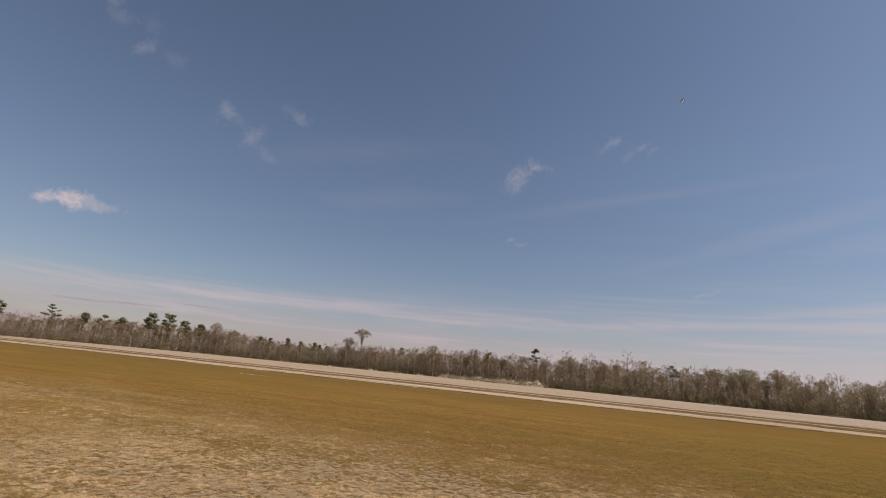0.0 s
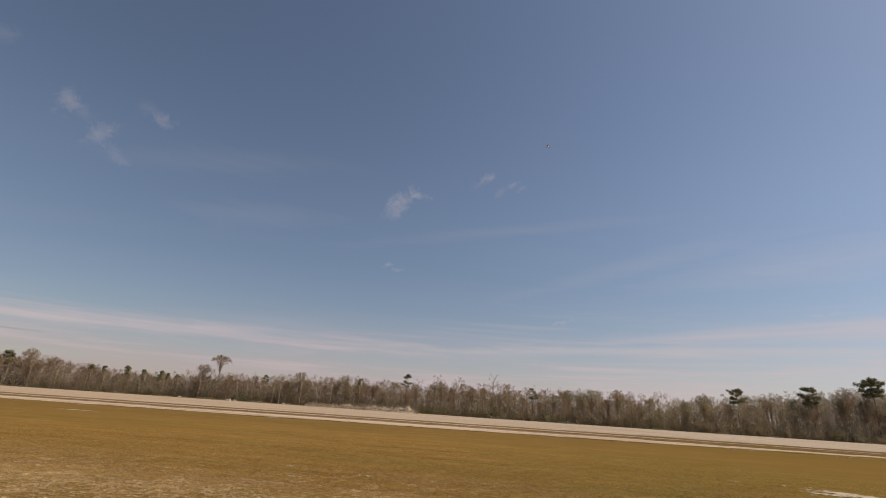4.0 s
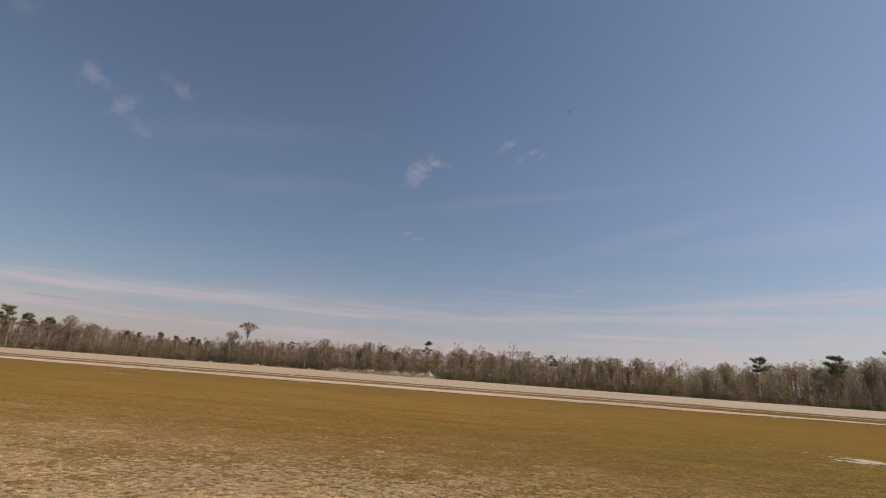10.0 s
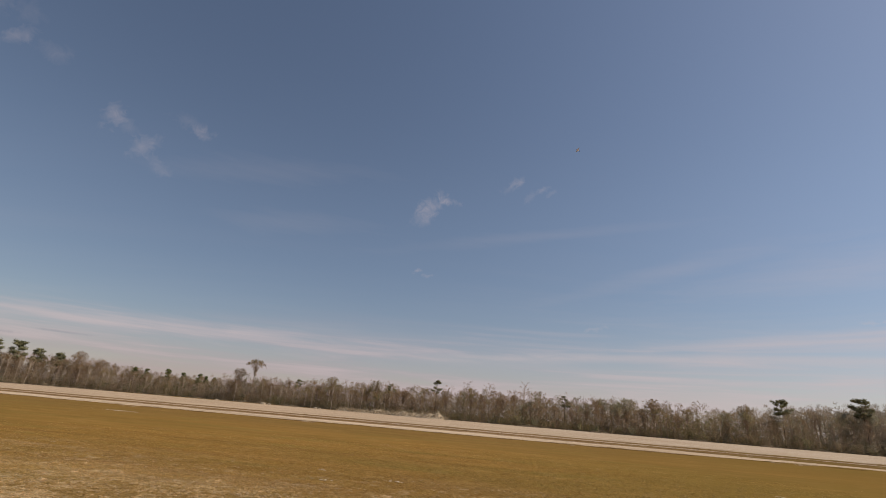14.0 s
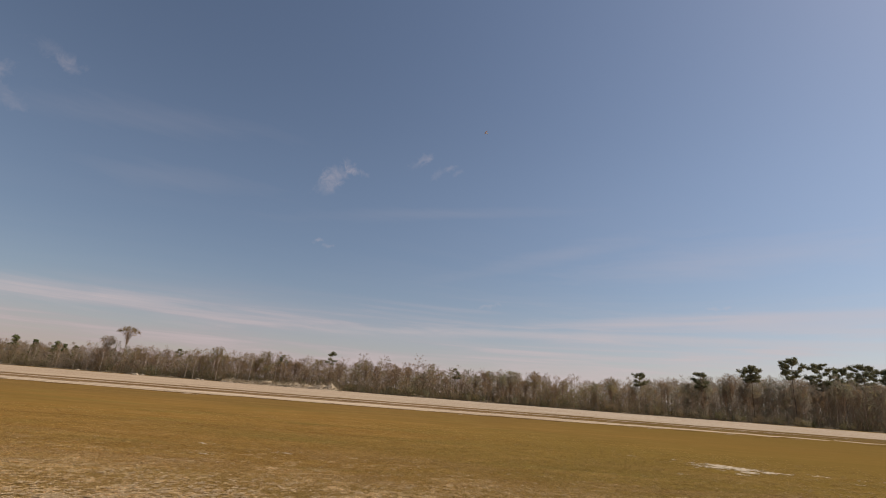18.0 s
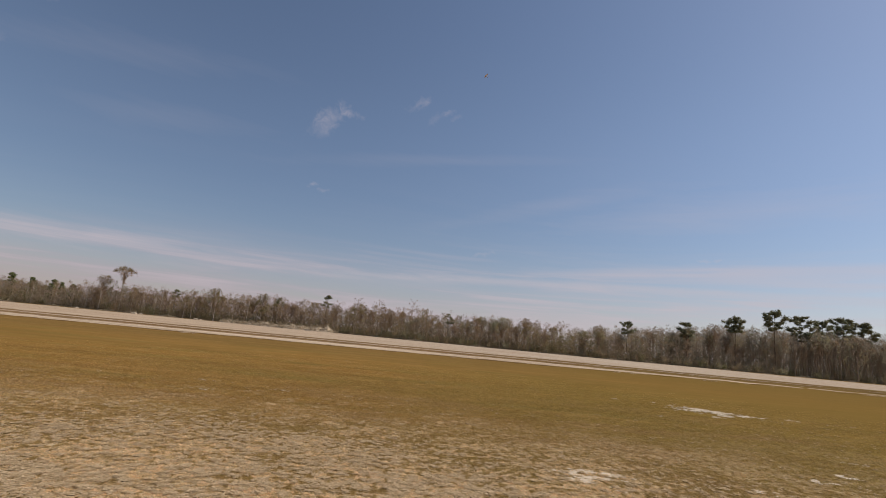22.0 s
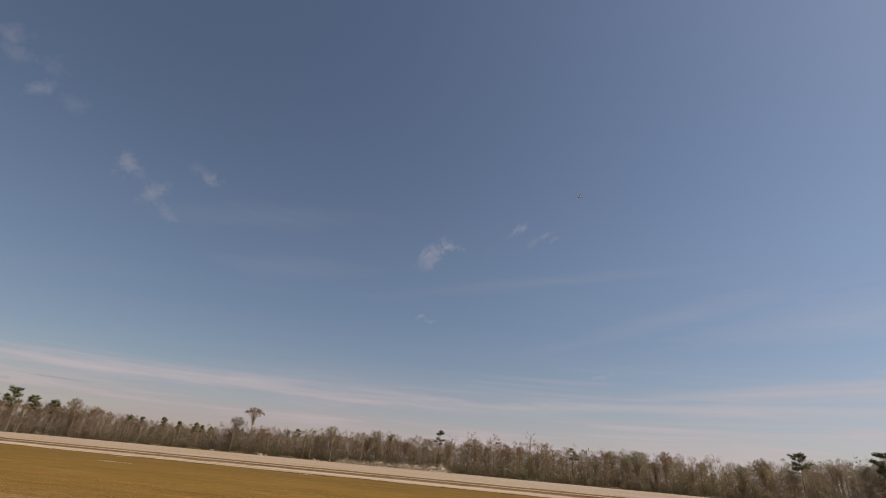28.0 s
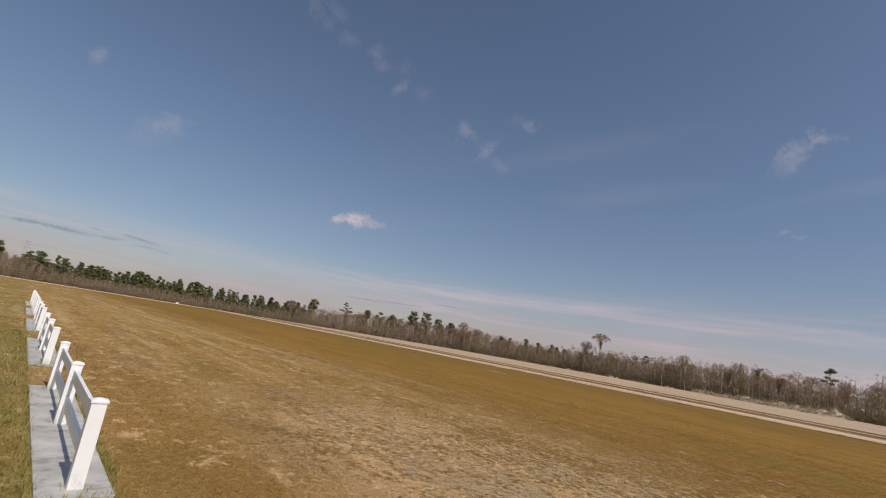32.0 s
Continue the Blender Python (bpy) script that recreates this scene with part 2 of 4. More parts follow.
def field_colour(n, place):
    x, y, z = n.xyz(place)
    wide = n.noise(n.vec("MULTIPLY", place, (0.035, 0.10, 0.0)), 1.0, 4.0, 0.6)
    mown = n.noise(n.vec("MULTIPLY", place, (0.03, 0.8, 0.0)), 1.0, 3.0, 0.6, 0.3)
    mid = n.noise(place, 0.45, 5.0, 0.62)
    fine = n.noise(place, 9.0, 5.0, 0.7)
    col = n.mix(n.span(wide, 0.40, 0.60), GOLD, OLIVE)
    col = n.mix(n.span(mown, 0.46, 0.70, 0.0, 0.55), col, BROWN)
    col = n.mix(n.span(mid, 0.5, 0.8, 0.0, 0.45), col, TAN)
    col = n.mix(n.math("MULTIPLY", n.math("MULTIPLY", n.span(x, 2.0, -9.0, 0.0, 0.7), n.span(mid, 0.3, 0.6, 0.35, 1.0)), n.span(y, 13.0, 6.0)), col, (0.40, 0.245, 0.085))
    col = n.mix(n.math("MULTIPLY", n.span(x, -3.0, 9.0, 0.0, 0.65), n.span(y, 34.0, 20.0)), col, (0.207, 0.142, 0.034))
    col = n.mix(n.math("MULTIPLY", n.math("MULTIPLY", n.span(mown, 0.56, 0.42, 0.0, 0.65), n.span(y, 15.0, 7.0)), n.span(x, 0.0, -9.0)), col, (0.42, 0.27, 0.105))
    # duller grass along the sand and greener grass by the slabs
    col = n.mix(n.span(y, 24.0, 44.0, 0.0, 0.65), col, n.mix(n.span(x, -5.0, 30.0), (0.205, 0.120, 0.042), (0.186, 0.122, 0.038)))
    col = n.mix(n.math("MULTIPLY", n.span(y, 1.2, 0.2), n.span(mid, 0.36, 0.60, 0.1, 0.9)), col, (0.222, 0.180, 0.050))
    # greener patches and duller, redder ones in drifts
    green = n.noise(n.vec("MULTIPLY", place, (0.16, 0.4, 0.0)), 1.0, 4.0, 0.6)
    col = n.mix(n.span(green, 0.52, 0.68, 0.0, 0.4), col, (0.225, 0.160, 0.042))
    col = n.mix(n.math("MULTIPLY", n.span(green, 0.50, 0.36, 0.0, 0.75), n.span(y, 19.0, 9.0)), col, (0.268, 0.162, 0.070))
    col = n.mix(n.math("MULTIPLY", n.span(x, -35.0, -110.0, 0.0, 0.5), n.span(mid, 0.35, 0.6)), col, (0.228, 0.156, 0.048))
    # worn ground where straw and sand show between the tufts
    worn = n.math("MULTIPLY", n.span(y, 13.0, 7.0), n.span(x, 11.0, 1.0, 0.35, 1.0))
    worn = n.math("MULTIPLY", worn, n.math("MULTIPLY", n.span(x, -15.0, -6.0), n.span(y, 2.0, 5.0)))
    blot = n.noise(place, 8.5, 3.0, 0.6, 0.3)
    mottle = n.noise(place, 2.4, 4.0, 0.6)
    drift = n.noise(place, 0.5, 4.0, 0.6)
    col = n.mix(n.math("MULTIPLY", worn, 0.65), col, (0.228, 0.150, 0.054))
    value = n.math("ADD", n.math("MULTIPLY", blot, 0.5), n.math("ADD", n.math("MULTIPLY", mottle, 0.25), n.math("MULTIPLY", drift, 0.25)))
    clods = n.noise(n.vec("MULTIPLY", place, (0.8, 1.1, 0.0)), 2.7, 5.0, 0.7, 0.4)
    clods = n.math("MULTIPLY", n.math("MULTIPLY", n.span(clods, 0.53, 0.60), n.span(drift, 0.40, 0.56)), n.math("MULTIPLY", n.span(y, 15.0, 10.0), n.span(x, 8.0, -1.0, 0.25, 1.0)))
    worn = n.math("MAXIMUM", n.math("MULTIPLY", worn, n.span(n.math("ADD", value, n.span(y, 8.5, 5.5, 0.0, 0.03)), 0.48, 0.55)), n.math("MULTIPLY", clods, 0.8))
    scraps = n.noise(n.vec("MULTIPLY", place, (0.5, 1.4, 0.0)), 0.9, 5.0, 0.6)
    worn = n.math("MAXIMUM", worn, n.span(scraps, 0.70, 0.76, 0.0, 0.6))
    lanes = n.noise(n.vec("MULTIPLY", place, (0.075, 0.9, 0.0)), 1.0, 7.0, 0.72)
    lanes = n.math("MULTIPLY", n.span(lanes, 0.48, 0.66, 0.0, 0.48), n.span(x, -4.0, -14.0))
    worn = n.math("MAXIMUM", worn, n.math("MULTIPLY", lanes, n.span(y, 17.0, 9.0)))
    fleck = n.noise(n.vec("MULTIPLY", place, (0.5, 1.5, 0.0)), 2.2, 7.0, 0.72)
    col = n.mix(n.span(fleck, 0.50, 0.74, 0.0, 0.5), col, (0.385, 0.25, 0.10))
    col = n.mix(n.span(fleck, 0.46, 0.30, 0.0, 0.5), col, (0.20, 0.125, 0.038))
    # long uneven ripples of thicker and thinner grass
    ripple = n.noise(n.vec("MULTIPLY", place, (0.16, 0.85, 0.0)), 1.0, 7.0, 0.74, 0.5)
    far = n.span(y, 8.0, 13.0, 0.0, 0.36)
    col = n.mix(n.math("MULTIPLY", n.span(ripple, 0.50, 0.34), far), col, n.vec("SCALE", col, 0.62))
    col = n.mix(n.math("MULTIPLY", n.span(ripple, 0.51, 0.68), far), col, (0.415, 0.245, 0.082))
    col = n.mix(n.math("MULTIPLY", n.span(x, 4.0, 24.0, 0.0, 0.6), n.span(y, 9.0, 18.0)), col, (0.220, 0.132, 0.036))
    worn = n.math("MULTIPLY", worn, n.span(fleck, 0.34, 0.52, 0.25, 1.0))
    col = n.mix(n.math("MULTIPLY", worn, 0.8), col, STRAW)
    return n.mix(n.span(fine, 0.25, 0.8, 0.3, 0.0), col, n.vec("SCALE", col, 0.55))


def grass_bump(n, place):
    return n.noise(place, 14.0, 5.0, 0.75), 0.5, 0.03


M_FIELD = material("mown_grass", field_colour, 0.95, grass_bump, 0.0)
M_TUFT = material("grass_blades", lambda n, p: n.mix(n.span(island(n), 0.0, 1.0, 0.0, 0.5), n.vec("SCALE", field_colour(n, p), 1.74),
                  n.mix(n.span(island(n), 0.82, 0.95), (0.50, 0.345, 0.140), (0.33, 0.265, 0.085))), 0.8, None, 0.1, 0.45)


M_EDGE = material("green_blades", lambda n, p: n.mix(island(n), (0.26, 0.25, 0.065), (0.50, 0.40, 0.15)), 0.8, None, 0.1, 0.4)
M_THATCH = material("bleached_straw", lambda n, p: n.mix(island(n), (0.40, 0.277, 0.138), (0.69, 0.505, 0.31)), 0.95, None, 0.0, 0.15)


def sand_colour(n, place):
    a = n.noise(n.vec("MULTIPLY", place, (0.03, 0.45, 0.0)), 1.0, 6.0, 0.7)
    b = n.noise(place, 3.0, 5.0, 0.7)
    ruts = n.noise(n.vec("MULTIPLY", place, (0.02, 1.3, 0.0)), 1.0, 4.0, 0.6, 0.4)
    col = n.mix(n.span(a, 0.36, 0.64), n.mix(n.span(n.xyz(place)[1], 55.0, 58.0), (0.655, 0.497, 0.335), n.mix(n.span(n.xyz(place)[0], -40.0, 40.0), (0.535, 0.397, 0.270), (0.545, 0.445, 0.340))), (0.43, 0.318, 0.214))
    col = n.mix(n.span(ruts, 0.50, 0.63, 0.0, 0.7), col, (0.30, 0.20, 0.12))
    return n.mix(n.span(b, 0.5, 0.8, 0.0, 0.5), col, (0.36, 0.26, 0.165))


M_SAND = material("pale_sand", sand_colour, 0.95, lambda n, p: (n.noise(p, 5.0, 5.0, 0.7), 0.6, 0.08), 0.0)


def white_sand(n, place):
    b = n.noise(place, 6.0, 5.0, 0.7)
    return n.mix(n.span(b, 0.42, 0.75), (0.66, 0.535, 0.385), (0.40, 0.285, 0.155))


M_HEAP = material("heaped_earth", lambda n, p: n.mix(n.noise(p, 1.3, 5.0, 0.7), (0.34, 0.255, 0.165), (0.60, 0.48, 0.345)), 0.95, lambda n, p: (n.noise(p, 3.0, 5.0, 0.7), 0.8, 0.2), 0.1)
M_BARE = material("bare_sand", white_sand, 0.95, lambda n, p: (n.noise(p, 14.0, 4.0, 0.7), 0.6, 0.04), 0.15)
M_VERGE = material("weedy_verge", lambda n, p: n.mix(n.span(n.noise(n.vec("MULTIPLY", p, (0.06, 0.5, 0.0)), 1.0, 5.0, 0.65), 0.35, 0.65),
                   (0.18, 0.102, 0.046), n.mix(n.span(n.xyz(p)[0], 0.0, 35.0), (0.25, 0.158, 0.078), (0.175, 0.118, 0.036))), 0.95, grass_bump, 0.0)
M_LITTER = material("forest_floor", lambda n, p: n.mix(n.noise(p, 0.7, 5.0, 0.65), (0.06, 0.046, 0.03), (0.17, 0.125, 0.08)), 0.95,
                    lambda n, p: (n.noise(p, 2.0, 5.0, 0.7), 0.8, 0.2), 0.1)


def wood(a, b, scale):
    def paint(n, place):
        streak = n.noise(n.vec("MULTIPLY", place, (1.0, 1.0, 0.18)), scale, 5.0, 0.65)
        col = n.mix(n.span(streak, 0.3, 0.7), a, b)
        return n.mix(n.math("MULTIPLY", random_of(n), 0.5), col, n.vec("SCALE", a, 1.2))
    return paint


M_BARK = material("grey_bark", wood((0.255, 0.182, 0.123), (0.42, 0.315, 0.22), 3.0), 0.9, None, 0.15)
M_PALE_BARK = material("pale_bark", wood((0.40, 0.318, 0.235), (0.58, 0.48, 0.37), 3.0), 0.9, None, 0.15)
M_PINE_BARK = material("pine_bark", wood((0.10, 0.075, 0.055), (0.20, 0.145, 0.105), 3.0), 0.9, None, 0.15)


def leafy(a, b, c, d=None, e=None, grey=0.0):
    """Twigs or leaves: a to b from piece to piece, c from plant to plant, d and e in wide and small drifts through the wood."""
    def paint(n, place):
        col = n.mix(n.span(island(n), 0.1, 0.9), a, b)
        col = n.mix(n.span(random_of(n), 0.2, 1.0, 0.0, 0.75), col, c)
        if d:
            drift = n.noise(n.vec("MULTIPLY", place, (1.0, 1.0, 1.6)), 0.11, 4.0, 0.6)
            col = n.mix(n.span(drift, 0.45, 0.66, 0.0, 0.8), col, d)
        # greyer, softer twigs towards the tall pines
        side = n.span(n.xyz(place)[0], 50.0, 110.0, 0.0, grey)
        col = n.mix(side, col, n.mix(n.span(island(n), 0.1, 0.9), (0.30, 0.262, 0.205), (0.41, 0.365, 0.29)))
        if e:
            crown = n.noise(n.vec("MULTIPLY", place, (1.0, 1.0, 0.8)), 0.34, 3.0, 0.55)
            col = n.mix(n.span(crown, 0.50, 0.64, 0.0, 0.75), col, e)
            col = n.mix(n.span(crown, 0.46, 0.34, 0.0, 0.6), col, n.vec("SCALE", a, 0.82))
        return col
    return paint


M_TWIG = material("bare_twigs", leafy((0.285, 0.206, 0.124), (0.396, 0.292, 0.180), (0.370, 0.246, 0.148), (0.318, 0.264, 0.112), (0.424, 0.284, 0.162), 0.75), 0.9, None, 0.15, 0.5)
M_PALE_TWIG = material("pale_twigs", leafy((0.37, 0.285, 0.20), (0.50, 0.40, 0.295), (0.45, 0.345, 0.25), (0.40, 0.33, 0.20)), 0.9, None, 0.15, 0.5)
M_DEEP = material("deep_twigs", leafy((0.335, 0.250, 0.170), (0.44, 0.338, 0.230), (0.41, 0.295, 0.196), (0.350, 0.302, 0.168), (0.45, 0.328, 0.215), 0.75), 0.9, None, 0.15, 0.6)
M_BUDS = material("opening_buds", leafy((0.395, 0.36, 0.245), (0.36, 0.345, 0.215), (0.395, 0.33, 0.24), (0.335, 0.345, 0.20), (0.46, 0.385, 0.19), 0.3), 0.85, None, 0.1, 0.6)
M_NEEDLES = material("pine_needles", leafy((0.165, 0.160, 0.084), (0.275, 0.260, 0.142), (0.212, 0.205, 0.110)), 0.7, None, 0.2, 0.35)
M_GREEN_NEEDLES = material("young_pine_needles", leafy((0.115, 0.125, 0.050), (0.215, 0.215, 0.088), (0.16, 0.168, 0.066)), 0.7, None, 0.2, 0.25)
M_SHRUB = material("shrub_leaves", leafy((0.20, 0.19, 0.092), (0.34, 0.285, 0.162), (0.30, 0.225, 0.142), (0.235, 0.235, 0.108), (0.38, 0.28, 0.185)), 0.8, None, 0.1, 0.55)
M_BRUSH = material("dead_brush", leafy((0.31, 0.235, 0.15), (0.46, 0.37, 0.25), (0.37, 0.30, 0.185)), 0.9, None, 0.15)


def paint_white(n, place):
    dirt = n.noise(n.vec("MULTIPLY", place, (1.0, 1.0, 0.5)), 6.0, 5.0, 0.65)
    x, y, z = n.xyz(place)
    low = n.math("MULTIPLY", n.span(z, 0.25, 0.0), n.span(dirt, 0.35, 0.7))
    col = n.mix(n.span(dirt, 0.4, 0.8, 0.0, 0.35), (0.88, 0.87, 0.84), (0.76, 0.74, 0.69))
    return n.mix(low, col, (0.45, 0.40, 0.32))


M_VINYL = material("white_vinyl", paint_white, 0.42, None, 0.4)


def concrete(n, place):
    a = n.noise(place, 1.4, 6.0, 0.65)
    b = n.noise(place, 30.0, 4.0, 0.7)
    col = n.mix(n.span(a, 0.3, 0.72), (0.54, 0.515, 0.48), (0.38, 0.36, 0.335))
    col = n.mix(n.span(b, 0.45, 0.8, 0.0, 0.5), col, (0.47, 0.46, 0.43))
    wash = n.noise(n.vec("MULTIPLY", place, (1.3, 1.0, 1.0)), 2.6, 6.0, 0.72)
    col = n.mix(n.span(wash, 0.48, 0.66, 0.0, 0.7), col, (0.25, 0.225, 0.185))
    return n.mix(n.span(wash, 0.44, 0.3, 0.0, 0.7), col, (0.62, 0.59, 0.55))


M_SLAB = material("weathered_concrete", concrete, 0.9, lambda n, p: (n.noise(p, 40.0, 4.0, 0.7), 0.5, 0.01), 0.2)
M_YELLOW = material("yellow_film", lambda n, p: n.mix(n.noise(p, 6.0), (0.72, 0.40, 0.04), (0.62, 0.33, 0.03)), 0.3, None, 0.5)
M_DARK = material("dark_blue_film", lambda n, p: n.mix(n.noise(p, 6.0), (0.03, 0.04, 0.07), (0.05, 0.06, 0.09)), 0.35, None, 0.5)
M_RUBBER = material("black_rubber", lambda n, p: n.mix(n.noise(p, 20.0), (0.02, 0.02, 0.02), (0.04, 0.04, 0.04)), 0.8)
M_STEEL = material("galvanised_steel", lambda n, p: n.mix(n.noise(p, 2.0), (0.34, 0.35, 0.36), (0.25, 0.26, 0.27)), 0.5)
M_STONE = material("pale_stone", lambda n, p: n.mix(n.noise(p, 2.5, 5.0, 0.7), (0.50, 0.40, 0.29), (0.32, 0.25, 0.17)), 0.9)


# ---------------------------------------------------------------- mesh helpers
class Geo:
    """Collects vertices and faces for one mesh."""

    def __init__(self):
        self.v, self.f = [], []

    def face(self, pts):
        i = len(self.v)
        self.v.extend(pts)
        self.f.append(tuple(range(i, i + len(pts))))

    def tube(self, path, radii, sides=5):
        """A tapered tube along a path of points."""
        start = len(self.v)
        for k, p in enumerate(path):
            a, b = path[max(k - 1, 0)], path[min(k + 1, len(path) - 1)]
            axis = (b - a).normalized()
            u = axis.orthogonal().normalized()
            w = axis.cross(u)
            for s in range(sides):
                t = 2 * math.pi * s / sides
                self.v.append(p + (u * math.cos(t) + w * math.sin(t)) * radii[k])
        for k in range(len(path) - 1):
            for s in range(sides):
                a, b = start + k * sides + s, start + k * sides + (s + 1) % sides
                self.f.append((a, b, b + sides, a + sides))

    def sliver(self, p, direction, length, width):
        side = direction.cross(Vector((random.random() - 0.5, random.random() - 0.5, random.random() - 0.5))).normalized() * width * 0.5
        self.face([p - side, p + side, p + direction * length])

    def leaf(self, p, direction, length, width):
        side = direction.cross(Vector((random.random() - 0.5, random.random() - 0.5, random.random() - 0.5))).normalized() * width * 0.5
        mid = p + direction * length * 0.5
        self.face([p, mid + side, p + direction * length, mid - side])

    def box(self, x0, y0, z0, x1, y1, z1):
        i = len(self.v)
        self.v.extend(Vector((x, y, z)) for z in (z0, z1) for x, y in ((x0, y0), (x1, y0), (x1, y1), (x0, y1)))
        self.f.extend(tuple(i + k for k in q) for q in ((3, 2, 1, 0), (4, 5, 6, 7), (0, 1, 5, 4), (1, 2, 6, 5), (2, 3, 7, 6), (3, 0, 4, 7)))

    def mesh(self, name, mat, smooth=False):
        me = bpy.data.meshes.new(name)
        me.from_pydata([tuple(p) for p in self.v], [], self.f)
        me.materials.append(mat)
        if smooth:
            me.shade_smooth()
        me.update()
        return me


def part(name, geo, mat, parent, label="", smooth=False):
    ob = new(name, geo if isinstance(geo, bpy.types.Mesh) else geo.mesh(name, mat, smooth))
    ob.parent = parent
    if label:
        ob["label"] = label
    return ob


def bevelled(geo, name, mat, width, segments=2):
    """A mesh from geo with rounded edges."""
    bm = bmesh.new()
    vs = [bm.verts.new(p) for p in geo.v]
    for f in geo.f:
        bm.faces.new([vs[i] for i in f])
    bmesh.ops.bevel(bm, geom=list(bm.edges), offset=width, segments=segments, affect="EDGES", profile=0.5)
    me = bpy.data.meshes.new(name)
    bm.to_mesh(me)
    bm.free()
    me.materials.append(mat)
    return me


def rnd(a, b):
    return random.uniform(a, b)


def ball():
    while True:
        p = Vector((rnd(-1, 1), rnd(-1, 1), rnd(-1, 1)))
        if 0.05 < p.length < 1:
            return p


# ---------------------------------------------------------------- ground
def sheet(name, points, z, mat, label, category):
    g = Geo()
    g.face([Vector((x, y, z)) for x, y in points])
    ob = new(name, g.mesh(name, mat))
    return tagged(ob, label, category, kind="structure")


sheet("ground", [(-3000, -3000), (3000, -3000), (3000, 3000), (-3000, 3000)], 0.0, M_FIELD,
      "mown golden-brown winter grass field with worn sandy spots", "field")


def strip(name, x0, x1, near, far, z, mat, label, rough, step=1.5, seed=0.0, fade=None):
    """A long sheet along x with uneven edges; fade(x) narrows it."""
    g = Geo()
    xs = np.arange(x0, x1 + step, step)
    for x in xs:
        a = noise.noise((x * 0.11, seed, 0)) * rough + noise.noise((x * 0.45, seed, 3)) * rough * 0.5
        b = noise.noise((x * 0.09, seed, 7)) * rough + noise.noise((x * 0.4, seed, 9)) * rough * 0.5
        k = fade(x) if fade else 1.0
        mid = (near + far) / 2
        g.v.append(Vector((x, mid + (near + a - mid) * k, z)))
        g.v.append(Vector((x, mid + (far + b - mid) * k, z)))
    for i in range(len(xs) - 1):
        g.f.append((2 * i, 2 * i + 2, 2 * i + 3, 2 * i + 1))
    return tagged(new(name, g.mesh(name, mat)), label, "sand", kind="structure")


# forest edge in plan, from the far end of the field round to the sunny side
EDGE = ((-186, -130), (-178, -40), (-177, 10), (-185, 50), (-180, 100), (-152, 140), (-100, 152), (-50, 147), (0, 138), (60, 136),
        (110, 146), (180, 158), (300, 172))
EDGE_S = [0.0]
for (ax, ay), (bx, by) in zip(EDGE, EDGE[1:]):
    EDGE_S.append(EDGE_S[-1] + math.hypot(bx - ax, by - ay))


def edge_at(s, depth):
    """A point at s metres along the forest's edge and that deep in the wood."""
    x, y = np.interp(s, EDGE_S, [p[0] for p in EDGE]), np.interp(s, EDGE_S, [p[1] for p in EDGE])
    x1, y1 = np.interp(s - 25, EDGE_S, [p[0] for p in EDGE]), np.interp(s - 25, EDGE_S, [p[1] for p in EDGE])
    x2, y2 = np.interp(s + 25, EDGE_S, [p[0] for p in EDGE]), np.interp(s + 25, EDGE_S, [p[1] for p in EDGE])
    dx, dy = x2 - x1, y2 - y1
    r = math.hypot(dx, dy) or 1.0
    return float(x - dy / r * depth), float(y + dx / r * depth)


# height of the wood along its edge: metres along, metres high
CANOPY = ((0, 7.2), (124, 7.1), (146, 6.2), (173, 6.9), (198, 6.6), (212, 6.4), (235, 8.0), (253, 9.0), (271, 9.6), (290, 9.6), (310, 7.2),
          (328, 7.0), (347, 7.9), (364, 7.6), (380, 8.4), (395, 8.4), (404, 7.7), (414, 8.1), (425, 8.9), (447, 8.4), (459, 8.4), (471, 8.9),
          (482, 8.9), (490, 7.2), (498, 7.9), (509, 10.4), (528, 12.2), (546, 14.0), (571, 16.7), (596, 18.2), (611, 16.2), (634, 19.6), (738, 24.0))


def canopy(s):
    return float(np.interp(s, [c[0] for c in CANOPY], [c[1] for c in CANOPY]))


def bare_height(s):
    """The bare trees are lower where green pines stand behind them."""
    return canopy(s) * float(np.interp(s, (125, 145, 206, 222), (1.0, 0.6, 0.6, 1.0)))


strip("sand_apron", -168, 330, 70.0, 139.0, 0.012, M_SAND, "wide pale bare sand band in front of the woods", 1.6, seed=1.0)
strip("weedy_verge", -172, 330, 55.0, 70.5, 0.008, M_VERGE, "brown weedy strip between two bands of sand", 1.8, seed=2.0)
strip("sand_track", -172, 120, 47.4, 55.5, 0.016, M_SAND, "pale sand track along the far side of the grass", 0.8, step=0.7, seed=3.0,
      fade=lambda x: float(np.interp(x, (-172, 12, 32, 55, 120), (1, 1, 0.65, 0.28, 0.1))
      * (1.0 if x < 20 else max(0.0, min(1.0, 0.7 + 1.6 * noise.noise((x * 0.35, 5, 5)))))))
strip("sand_rut", -172, 60, 61.0, 64.8, 0.02, M_SAND, "narrow pale wheel rut along the verge", 0.8, seed=4.0,
      fade=lambda x: float(np.interp(x, (-172, -20, 60), (1, 0.9, 0.3))))

def weeds(name, seed, count, lines, mat, label, z, size, spread):
    """Ragged low patches that break up the edges of the sand bands."""
    random.seed(seed)
    g = Geo()
    for _ in range(count):
        x = rnd(-165, 150)
        y = random.choice(lines) + random.gauss(0, spread)
        a, b = size * rnd(0.2, 1.0) ** 2, rnd(0.08, 0.4)
        ring = []
        for k in range(11):
            t = 2 * math.pi * k / 11
            q = rnd(0.55, 1.25)
            ring.append(Vector((x + math.cos(t) * a * q, y + math.sin(t) * b * q, z + len(g.f) * 0.000006)))
        g.face(ring)
    tagged(new(name, g.mesh(name, mat)), label, "weeds", kind="stuff")


